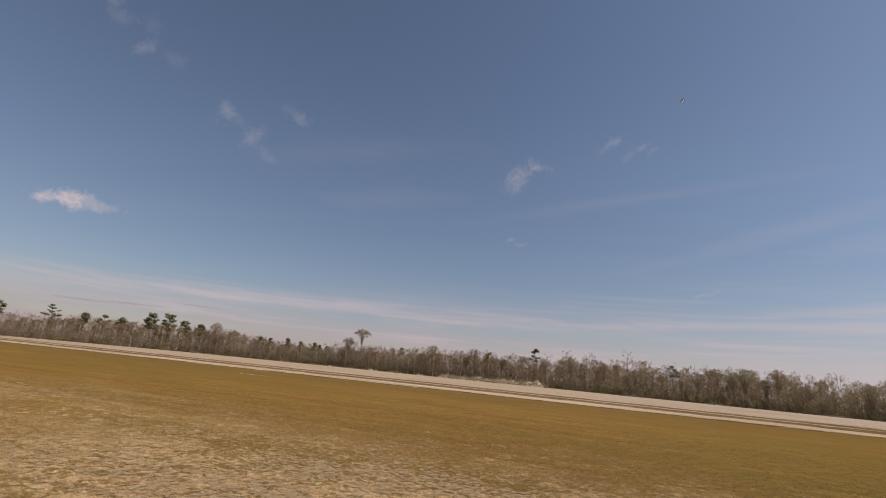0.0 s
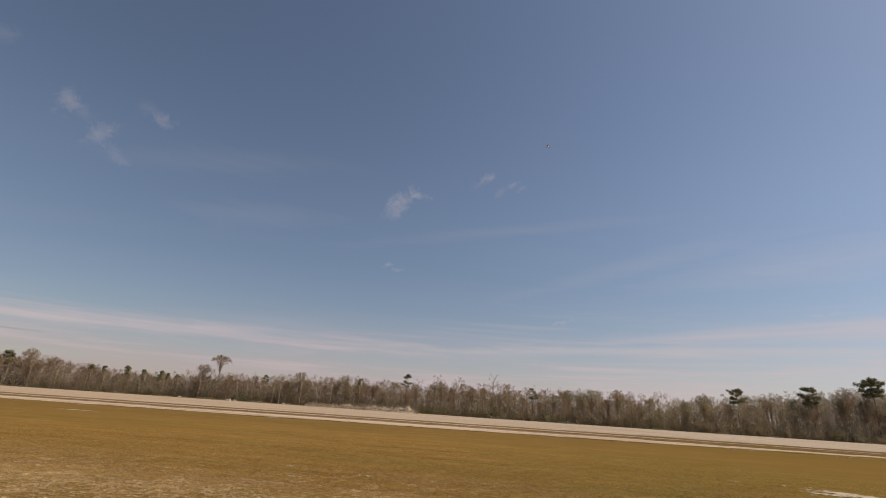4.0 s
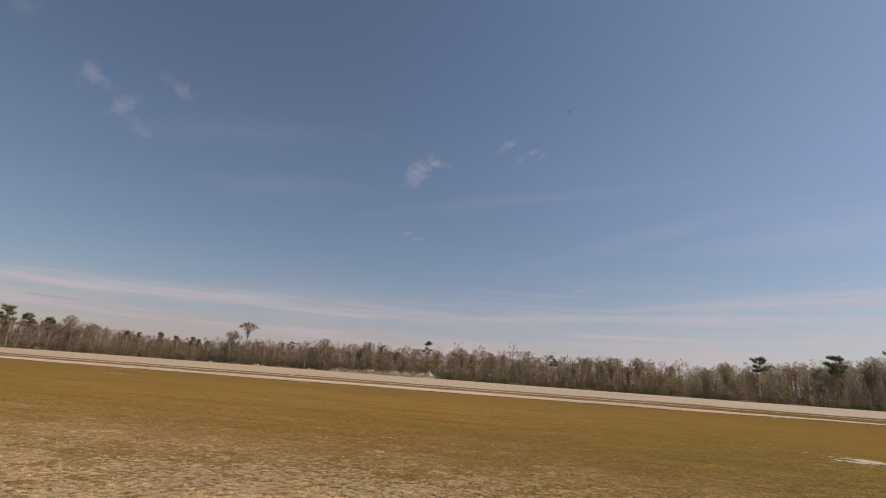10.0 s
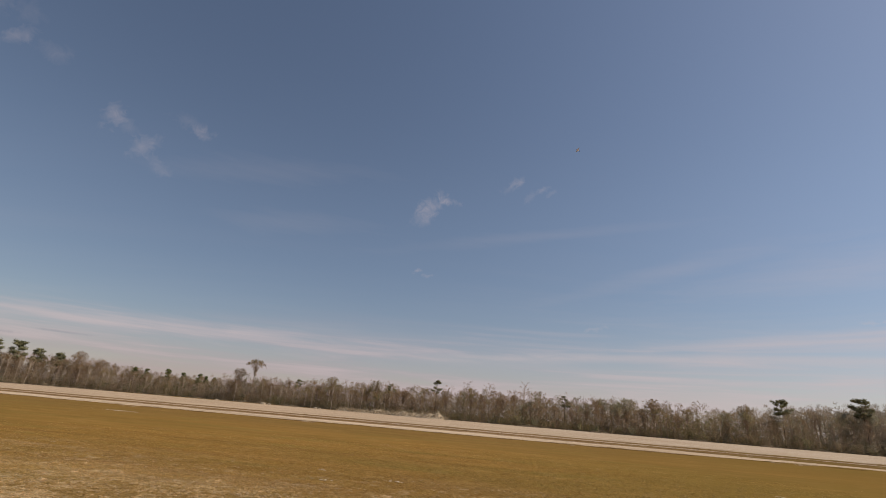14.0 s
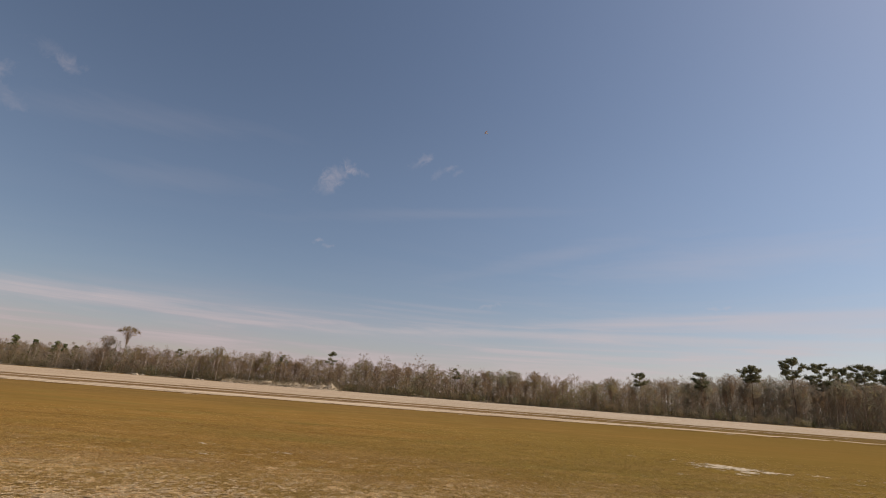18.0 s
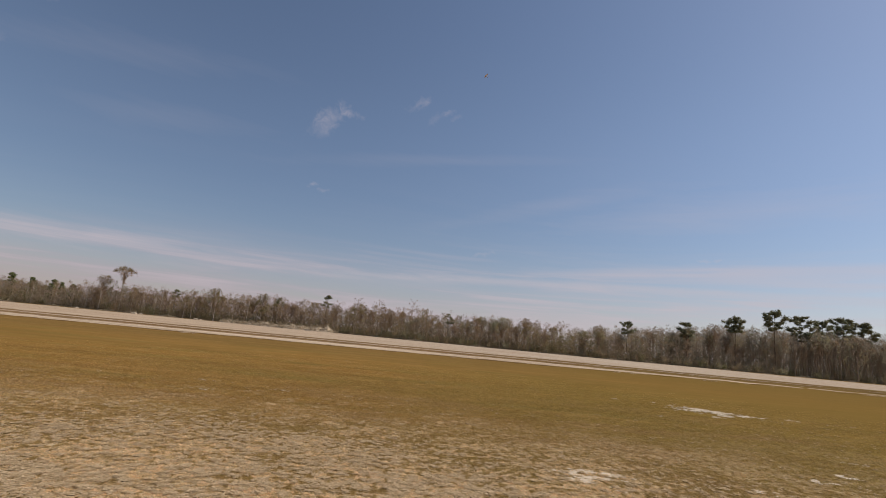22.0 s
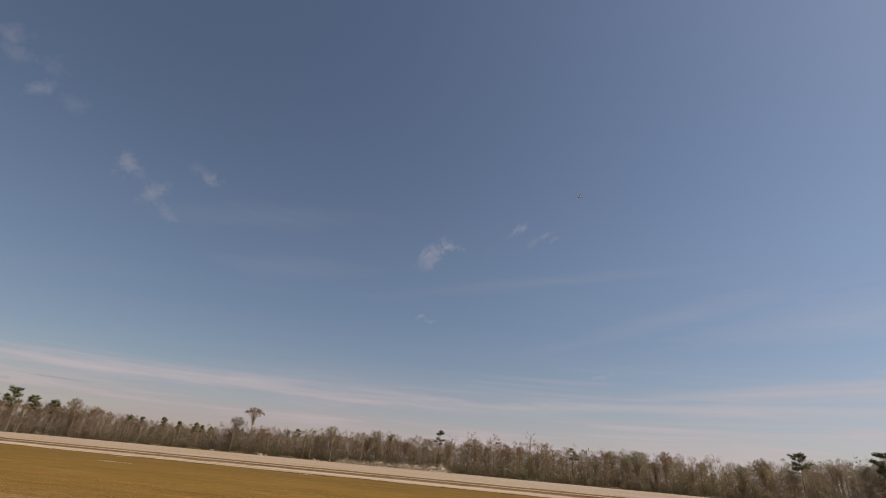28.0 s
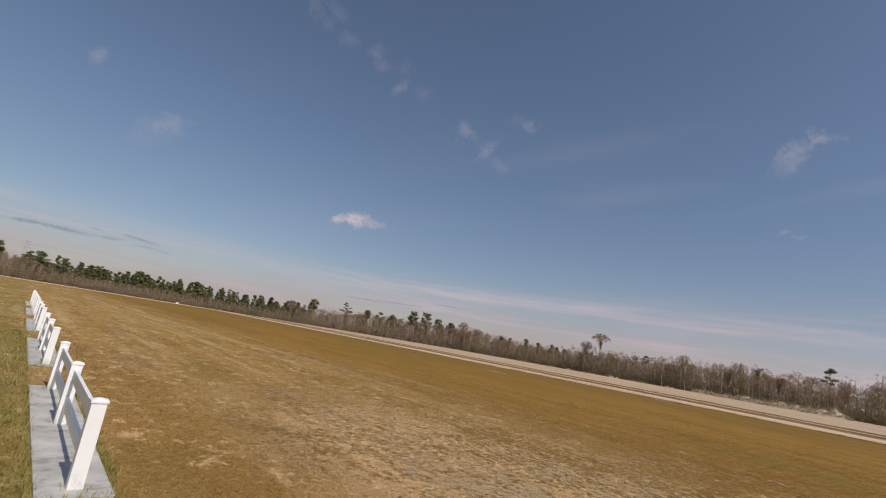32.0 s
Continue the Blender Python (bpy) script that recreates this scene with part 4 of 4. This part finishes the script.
def thicket():
    """Tangled undergrowth that closes the lower part of the woods."""
    random.seed(99)
    g = Geo()
    for k in range(95000):
        s = 20 + 700 * random.random()
        x, y = edge_at(s, rnd(0.3, 14))
        z = abs(random.gauss(0, 1.5 if s < 480 else 2.3))
        g.leaf(Vector((x, y, z)), (ball() + Vector((0, 0, 0.6))).normalized(), rnd(0.35, 0.8), rnd(0.08, 0.2))
    tagged(new("undergrowth", g.mesh("undergrowth", M_SHRUB)), "tangled dull undergrowth between the trunks", "undergrowth", kind="stuff")


thicket()


def dead_thicket():
    """Leafless brush between the trunks, behind the green undergrowth."""
    random.seed(98)
    g = Geo()
    for k in range(130000):
        s = 20 + 700 * random.random()
        x, y = edge_at(s, rnd(3, 22))
        z = random.random() * bare_height(s) * 0.62
        g.sliver(Vector((x, y, z)), (ball() + Vector((0, 0, 0.5))).normalized(), rnd(0.4, 1.0), rnd(0.06, 0.14))
    tagged(new("dead_brush", g.mesh("dead_brush", M_DEEP)), "leafless grey-brown brush between the trunks", "undergrowth", kind="stuff")


dead_thicket()


def brush(name, label, seed, count, s0, s1, d0, d1, low, high, mat):
    """Fine twigs of saplings and brush that veil the foot of the woods."""
    random.seed(seed)
    g = Geo()
    for k in range(count):
        s = rnd(s0, s1)
        x, y = edge_at(s, rnd(d0, d1))
        tall, wide = bare_height(s) * rnd(low, high), rnd(0.4, 1.0)
        for _ in range(26):
            u = random.random()
            o = ball() * wide * (0.4 + 0.6 * u)
            g.sliver(Vector((x + o.x, y + o.y, max(u * tall + o.z * 0.4, 0.0))), (Vector((o.x, o.y, 0.9)) + ball() * 0.7).normalized(), rnd(0.25, 0.6), rnd(0.035, 0.065))
    tagged(new(name, g.mesh(name, mat)), label, "undergrowth", kind="stuff")


brush("sapling_brush", "thin grey-brown sapling twigs at the foot of the woods", 97, 5000, 20, 720, -0.6, 5.0, 0.15, 0.55, M_TWIG)
brush("pale_saplings", "pale grey saplings before the pines", 96, 4200, 60, 340, -2.0, 2.5, 0.35, 0.95, M_PALE_TWIG)


# ---------------------------------------------------------------- brush pile and stones in front of the woods
def brush_pile():
    random.seed(31)
    pile = new("brush_pile")
    heap, sticks = Geo(), Geo()
    n = 40
    for i in range(n + 1):
        u = i / n
        x, y = -49 + 32 * u, 137.5 - 5 * u
        h = (0.75 + 1.15 * u ** 1.5) * min(1, (1 - u) * 14 + 0.05) * (0.85 + 0.5 * noise.noise((u * 9, 0, 0)))
        for k in range(9):
            t = k / 8
            zz = h * math.sin(math.pi * t) * (0.8 + 0.9 * noise.noise((u * 38, t * 7, 2)))
            heap.v.append(Vector((x + rnd(-0.2, 0.2), y + (t - 0.5) * (2.5 + 2 * h), max(zz, 0) - 0.03)))
            if 0 < k < 6:
                for _ in range(14):
                    p = heap.v[-1] + ball() * 0.5
                    p.z = max(p.z, 0.05)
                    d = (ball() + Vector((0.3, 0, 0.05))).normalized()
                    L = rnd(0.15, 0.75)
                    if p.z + d.z * L < 0.02:
                        d.z = abs(d.z)
                    sticks.tube([p, p + d * L], [rnd(0.03, 0.08), 0.02], 4)
    for i in range(n):
        for k in range(8):
            a = i * 9 + k
            heap.f.append((a, a + 9, a + 10, a + 1))
    part("mound", heap, M_HEAP, pile, smooth=True)
    part("branch_tangle", sticks, M_BRUSH, pile, "bleached cut branches")
    tagged(pile, "long low heap of bleached cut brush and sand", "brush pile")


brush_pile()


def stone(x, y, size, seed):
    bm = bmesh.new()
    bmesh.ops.create_icosphere(bm, subdivisions=3, radius=1.0)
    for v in bm.verts:
        k = 1 + 0.45 * noise.noise(v.co * 1.4 + Vector((seed, 0, 0)))
        v.co = Vector((v.co.x * k * 1.5, v.co.y * k, max(v.co.z * k * 0.7, -0.25))) * size
    me = bpy.data.meshes.new("stone")
    bm.to_mesh(me)
    bm.free()
    me.materials.append(M_STONE)
    ob = new("stone", me)
    ob.location = (x, y, 0.2 * size)
    tagged(ob, "pale rough lump of stone on the sand", "stone", "lumps on the sand")


for k, (x, y, size) in enumerate(((-73.5, 139.0, 0.55), (-72.0, 139.6, 0.35), (-58.0, 141.5, 0.4), (-93.0, 145.5, 0.4), (-56.5, 141.0, 0.3))):
    stone(x, y, size, k * 3.7)


def debris(x, y, size, seed):
    """A low tangle of dead limbs and leaf litter pushed up against the woods."""
    random.seed(seed)
    heap = new("debris_clump")
    mound = Geo()
    rows, cols = 5, 12
    for i in range(rows):
        for k in range(cols):
            t, u = 2 * math.pi * k / cols, i / (rows - 1)
            r = size * (1 - u * 0.95) * (1 + 0.35 * noise.noise((math.cos(t) * 1.6, math.sin(t) * 1.6, seed)))
            mound.v.append(Vector((x + math.cos(t) * r * 2.2, y + math.sin(t) * r * 0.8, -0.04 + size * 0.22 * math.sin(u * math.pi / 2))))
    for i in range(rows - 1):
        for k in range(cols):
            a, b = i * cols + k, i * cols + (k + 1) % cols
            mound.f.append((a, b, b + cols, a + cols))
    part("mound", mound, M_LITTER, heap, "dark leaf litter", True)
    for _ in range(12):
        stick = Geo()
        p = Vector((x + random.gauss(0, size), y + random.gauss(0, size * 0.35), rnd(0.05, size * 0.35)))
        d = (ball() + Vector((0.4, 0, 0.0))).normalized()
        d.z = abs(d.z) * 0.4
        stick.tube([p, p + d * size * rnd(0.4, 1.0)], [rnd(0.03, 0.07), 0.02], 4)
        part("branch", stick, M_BRUSH, heap)
    tagged(heap, "low tangle of dead limbs and dark leaf litter on sand", "debris", "debris along the woods")


random.seed(404)
for k in range(16):
    s = 262 + 9.5 * k + rnd(-3, 3)
    debris(*edge_at(s, rnd(-4.5, -2.2)), rnd(0.9, 2.0), 700 + k)
for k in range(9):
    s = 440 + 19 * k + rnd(-5, 5)
    debris(*edge_at(s, rnd(-3.5, -1.8)), rnd(0.9, 1.8), 730 + k)


def white_box(x, y):
    """A low white box with a lid at the foot of the woods."""
    box = new("utility_box")
    g = Geo()
    g.box(-0.3, -0.5, 0.0, 0.3, 0.5, 0.36)
    part("body", bevelled(g, "body", M_VINYL, 0.03), None, box)
    g = Geo()
    g.box(-0.34, -0.54, 0.36, 0.34, 0.54, 0.42)
    part("lid", bevelled(g, "lid", M_VINYL, 0.03), None, box)
    box.matrix_world = pose(x, y, 0.02, 0, 0, 12)
    tagged(box, "low white box on the sand before the woods", "box")


white_box(-171.0, 38.6)


def pylon(x, y, h):
    """A far lattice tower whose top shows over the trees."""
    tower = new("lattice_tower")

    def corner(k, t):
        w = h * (0.085 * (1 - t) ** 1.3 + 0.016)
        return Vector((w * (1 if k in (0, 3) else -1), w * (1 if k < 2 else -1), t * h))

    for k in range(4):
        g = Geo()
        g.tube([corner(k, t / 8) for t in range(9)], [0.16] * 9, 4)
        part("leg", g, M_STEEL, tower)
    for k in range(4):
        g = Geo()
        for t in range(10):
            a, b = t / 10, (t + 1) / 10
            g.tube([corner(k, a), corner((k + 1) % 4, b)], [0.09, 0.09], 3)
            g.tube([corner((k + 1) % 4, a), corner(k, b)], [0.09, 0.09], 3)
        part("bracing", g, M_STEEL, tower)
    for t, reach in ((0.78, 0.16), (0.88, 0.13), (0.97, 0.10)):
        for side in (-1, 1):
            g = Geo()
            tip = Vector((0, side * h * reach, t * h))
            for k in ((0, 1) if side > 0 else (2, 3)):
                g.tube([corner(k, t), tip], [0.12, 0.06], 3)
                g.tube([corner(k, t + 0.025), tip], [0.1, 0.06], 3)
            part("cross_arm", g, M_STEEL, tower)
    tower.location = (x, y, 0)
    tagged(tower, "far grey steel lattice tower behind the woods", "tower")


pylon(-700.0, -5.5, 37.0)


# ---------------------------------------------------------------- flight-line barriers
POST_Y, SPAN = 0.82, 2.43


def barrier(x):
    """Three posts and two bays of paired rails, running to -x from x."""
    fence = new("vinyl_fence")
    post = Geo()
    post.box(-0.0635, -0.0635, -0.05, 0.0635, 0.0635, 0.755)
    post_mesh = bevelled(post, "post", M_VINYL, 0.006)
    cap = Geo()
    cap.box(-0.072, -0.072, 0.752, 0.072, 0.072, 0.776)
    i = len(cap.v)
    cap.v += [Vector((a, b, 0.775)) for a, b in ((-0.066, -0.066), (0.066, -0.066), (0.066, 0.066), (-0.066, 0.066))]
    cap.v += [Vector((a, b, 0.792)) for a, b in ((-0.022, -0.022), (0.022, -0.022), (0.022, 0.022), (-0.022, 0.022))]
    cap.f += [(i, i + 1, i + 5, i + 4), (i + 1, i + 2, i + 6, i + 5), (i + 2, i + 3, i + 7, i + 6), (i + 3, i, i + 4, i + 7), (i + 4, i + 5, i + 6, i + 7), (i + 3, i + 2, i + 1, i)]
    cap_mesh = bevelled(cap, "post_cap", M_VINYL, 0.003)
    rail = Geo()
    rail.box(-SPAN + 0.062, -0.019, -0.07, -0.062, 0.019, 0.07)
    rail_mesh = bevelled(rail, "rail", M_VINYL, 0.005)
    for k in range(3):
        p = part("post", post_mesh, None, fence)
        p.location = (-SPAN * k, 0, 0)
        part("post_cap", cap_mesh, None, p)
    for k in range(2):
        for z in (0.62, 0.27):
            r = part("rail", rail_mesh, None, fence)
            r.location = (-SPAN * k, 0, z)
    fence.location = (x, POST_Y, 0.03)
    return tagged(fence, "low white vinyl post and rail fence on a concrete strip", "fence", "barriers of the flight line")


def slab(x):
    ob = new("concrete_slab")
    for k in range(4):
        g = Geo()
        a = 0.26 - k * 1.345
        g.box(a - 1.333, -0.29, -0.05, a, 0.29, 0.03)
        part("slab_panel", bevelled(g, "slab_panel", M_SLAB, 0.008), None, ob)
    ob.location = (x, POST_Y, 0)
    return tagged(ob, "weathered grey concrete strip under a white fence", "slab", "slabs of the flight line")


first_fence, first_slab = barrier(-5.48), slab(-5.48)
for k in range(1, 5):
    copy_thing(first_fence, pose(-5.48 - 7.7 * k, POST_Y, 0.03))
    copy_thing(first_slab, pose(-5.48 - 7.7 * k, POST_Y, 0))


# ---------------------------------------------------------------- model aeroplane in the air
def loft(g, rings):
    """Joins rings of equal length into a skin with closed ends."""
    n = len(rings[0])
    i = len(g.v)
    for r in rings:
        g.v.extend(r)
    for k in range(len(rings) - 1):
        for s in range(n):
            a, b = i + k * n + s, i + k * n + (s + 1) % n
            g.f.append((a, b, b + n, a + n))
    g.f.append(tuple(i + s for s in range(n))[::-1])
    g.f.append(tuple(i + (len(rings) - 1) * n + s for s in range(n)))


def wing(span, root, tip, thick, x, z, sweep=0.0):
    g = Geo()
    rings = []
    for u in (-1, -0.85, 0, 0.85, 1):
        c = root + (tip - root) * abs(u) * (1.0 if abs(u) < 0.9 else 1.25)
        rings.append([Vector((x - sweep * abs(u) + c * a, u * span / 2, z + c * b * thick)) for a, b in
                      ((0.5, 0.0), (0.38, 0.55), (0.1, 0.75), (-0.5, 0.02), (0.1, -0.3), (0.38, -0.35))])
    loft(g, rings)
    return g


def model_plane():
    plane = new("model_aeroplane")
    body = Geo()
    rings = []
    for x, w, h, z in ((0.62, 0.05, 0.05, 0.0), (0.55, 0.09, 0.10, 0.0), (0.3, 0.11, 0.14, 0.01), (0.0, 0.11, 0.16, 0.02), (-0.4, 0.06, 0.09, 0.02), (-0.78, 0.02, 0.04, 0.03)):
        rings.append([Vector((x, math.cos(t) * w, z + math.sin(t) * h)) for t in (2 * math.pi * k / 12 for k in range(12))])
    loft(body, rings)
    part("fuselage", body, M_YELLOW, plane, "yellow film-covered fuselage", True)
    part("wing", wing(1.75, 0.34, 0.28, 0.14, 0.15, 0.1), M_YELLOW, plane)
    part("tailplane", wing(0.62, 0.2, 0.14, 0.07, -0.68, 0.05), M_DARK, plane, "dark blue tailplane")
    fin = Geo()
    loft(fin, [[Vector((-0.55, 0.008, 0.03)), Vector((-0.8, 0.004, 0.03)), Vector((-0.8, -0.004, 0.03)), Vector((-0.55, -0.008, 0.03))],
               [Vector((-0.7, 0.006, 0.25)), Vector((-0.84, 0.003, 0.25)), Vector((-0.84, -0.003, 0.25)), Vector((-0.7, -0.006, 0.25))]])
    part("fin", fin, M_DARK, plane, "dark blue tail fin")
    prop = Geo()
    for s in (-1, 1):
        loft(prop, [[Vector((0.64 + a, s * 0.02, b)) for a, b in ((0.006, -0.012), (0.006, 0.012), (-0.006, 0.012), (-0.006, -0.012))],
                    [Vector((0.64 + a, s * 0.2, b)) for a, b in ((0.008, -0.016), (0.0, 0.016), (-0.004, 0.016), (0.002, -0.016))]])
    part("propeller", prop, M_RUBBER, plane)
    for s in (-1, 1):
        leg = Geo()
        leg.tube([Vector((0.25, s * 0.07, -0.1)), Vector((0.28, s * 0.22, -0.28))], [0.012, 0.01], 6)
        gear = part("landing_leg", leg, M_STEEL, plane)
        tyre = Geo()
        loft(tyre, [[Vector((0.28 + math.cos(t) * r, s * 0.235 + o, -0.28 + math.sin(t) * r)) for t in (2 * math.pi * k / 14 for k in range(14))]
                    for o, r in ((-0.018, 0.035), (-0.012, 0.05), (0.012, 0.05), (0.018, 0.035))])
        part("wheel", tyre, M_RUBBER, gear)
    plane.matrix_world = pose(22.7, 161.3, 100.7, 40, -20, 205)
    return tagged(plane, "small yellow radio-controlled aeroplane in flight with a dark tail", "model aeroplane")


model_plane()


# ---------------------------------------------------------------- grass blades
def grass(name, count, near, far, height, width, seed, turn=(-96, 57), fade=0.0):
    """Short tufts over the part of the field that the walk sees, thinning out with the distance."""
    rng = np.random.default_rng(seed)
    r = near * (far / near) ** rng.random(count)
    r = r[rng.random(count) < np.interp(r, (near, far * 0.35, far), (1.0, 1.0, fade))]
    a = np.radians(rng.uniform(*turn, len(r)))
    x, y = r * np.sin(a), r * np.cos(a)
    keep = ~((np.abs(y - POST_Y) < 0.31) & (((-x - 5.22) % 7.7) < 5.4) & (x < -5.2))
    x, y, r = x[keep], y[keep], r[keep]
    grow = np.maximum(r / 6.0, 0.6)[:, None]
    n = len(x)
    blades = 4
    t = rng.uniform(0, 2 * math.pi, (n, blades))
    lean = rng.uniform(1.5, 4.5, (n, blades)) * height * grow ** 0.4
    h = height * rng.uniform(0.25, 1.0, (n, blades)) * grow ** 0.3
    ox, oy = rng.normal(0, width, (n, blades)) * grow, rng.normal(0, width, (n, blades)) * grow
    v = np.zeros((n, blades, 3, 3))
    bx, by = x[:, None] + ox, y[:, None] + oy
    sx, sy = -np.sin(t) * width * 0.4 * grow ** 0.7, np.cos(t) * width * 0.4 * grow ** 0.7
    v[:, :, 0, 0], v[:, :, 0, 1] = bx - sx, by - sy
    v[:, :, 1, 0], v[:, :, 1, 1] = bx + sx, by + sy
    v[:, :, 2, 0], v[:, :, 2, 1], v[:, :, 2, 2] = bx + np.cos(t) * lean, by + np.sin(t) * lean, h
    v = v.reshape(-1, 3)
    me = bpy.data.meshes.new(name)
    m = len(v) // 3
    me.vertices.add(len(v))
    me.vertices.foreach_set("co", v.ravel())
    me.loops.add(3 * m)
    me.loops.foreach_set("vertex_index", np.arange(3 * m, dtype=np.int32))
    me.polygons.add(m)
    me.polygons.foreach_set("loop_start", np.arange(0, 3 * m, 3, dtype=np.int32))
    me.materials.append(M_TUFT)
    me.update(calc_edges=True)
    return tagged(new(name, me), "short dry golden-brown grass blades on the field", "grass", kind="stuff")


grass("grass", 165000, 4.2, 30.0, 0.016, 0.019, 1)
grass("grass", 60000, 0.7, 5.2, 0.016, 0.019, 2, (-180, 180), 1.0)


def thatch(count, seed):
    """Bleached scraps of cut grass that lie in thin drifts on the worn ground."""
    g = Geo()
    random.seed(seed)
    made = 0
    while made < count:
        x, y = rnd(-16, 14), rnd(4.5, 14.5)
        drift = noise.noise((x * 0.5, y * 0.8, 4)) * 0.22 + noise.noise((x * 1.8, y * 2.6, 9)) * 0.22 + noise.noise((x * 9.0, y * 10.0, 2)) * 0.7
        edge = np.interp(y, (4.5, 6.5, 8.5, 12.0), (-0.1, -0.05, 0.08, 0.55)) + np.interp(x, (-16, -8, -4, 0, 4, 14), (0.6, 0.3, 0.02, 0.0, 0.26, 0.5))
        if random.random() > np.interp(drift - edge, (-0.15, 0.08, 0.3), (0.005, 0.10, 1.0)):
            continue
        made += 1
        size = (rnd(0.3, 1.0) ** 2 * 0.045 + 0.015) * float(np.interp(y, (5.0, 7.5, 9.5), (1.25, 1.0, 0.7)))
        for _ in range(int(4 + size * 170)):
            a = rnd(0, 2 * math.pi)
            q = math.sqrt(random.random())
            p = Vector((x + math.cos(a) * size * q, y + math.sin(a) * size * q * 0.9, 0.006 + (1 - q * q) * size * 0.17))
            a = rnd(0, 2 * math.pi)
            d = Vector((math.cos(a), math.sin(a), rnd(-0.05, 0.15))).normalized()
            w = d.cross(Vector((0, 0, 1))).normalized() * rnd(0.005, 0.012)
            L = rnd(0.025, 0.06)
            g.face([p - w, p + w, p + d * L + w * 0.5, p + d * L - w * 0.5])
    return tagged(new("cut_grass", g.mesh("cut_grass", M_THATCH)), "bleached scraps of cut grass on worn ground", "cut grass", kind="stuff")


thatch(8800, 12)


def edge_grass(seed):
    """Longer, greener blades that lean over the edges of the slabs and stand round the posts."""
    g = Geo()
    random.seed(seed)
    for k in range(5):
        x0 = -5.22 - 7.7 * k
        spots = [(rnd(x0 - 5.4, x0), POST_Y + random.choice((-1, 1)) * rnd(0.285, 0.36)) for _ in range(520 if k < 2 else 220)]
        spots += [(x0 + rnd(-0.05, 0.06), POST_Y + rnd(-0.32, 0.32)) for _ in range(60)]
        spots += [(-5.48 - 7.7 * k - SPAN * j + rnd(-0.12, 0.12), POST_Y + random.choice((-1, 1)) * rnd(0.07, 0.12)) for j in range(3) for _ in range(14)]
        # thicker grass on the near side of the two closest strips
        spots += [(rnd(x0 - 7.4, x0 + 0.5), POST_Y - 0.3 - abs(random.gauss(0, 0.5))) for _ in range(1500 if k < 2 else 0)]
        # green tufts that have crept over the far edge
        for _ in range(9 if k < 3 else 0):
            cx = rnd(x0 - 5.4, x0 + 0.2)
            spots += [(cx + random.gauss(0, 0.07), POST_Y + 0.31 + abs(random.gauss(0, 0.05))) for _ in range(45)]
        for x, y in spots:
            for _ in range(3):
                a, h = rnd(0, 6.3), rnd(0.025, 0.085)
                p = Vector((x + rnd(-0.02, 0.02), y + rnd(-0.02, 0.02), 0.0))
                tip = p + Vector((math.cos(a) * h * 0.7, math.sin(a) * h * 0.7, h))
                w = Vector((-math.sin(a), math.cos(a), 0)) * rnd(0.003, 0.006)
                g.face([p - w, p + w, tip])
    tagged(new("edge_grass", g.mesh("edge_grass", M_EDGE)), "greener uncut grass along the concrete strips", "grass", kind="stuff")


edge_grass(61)
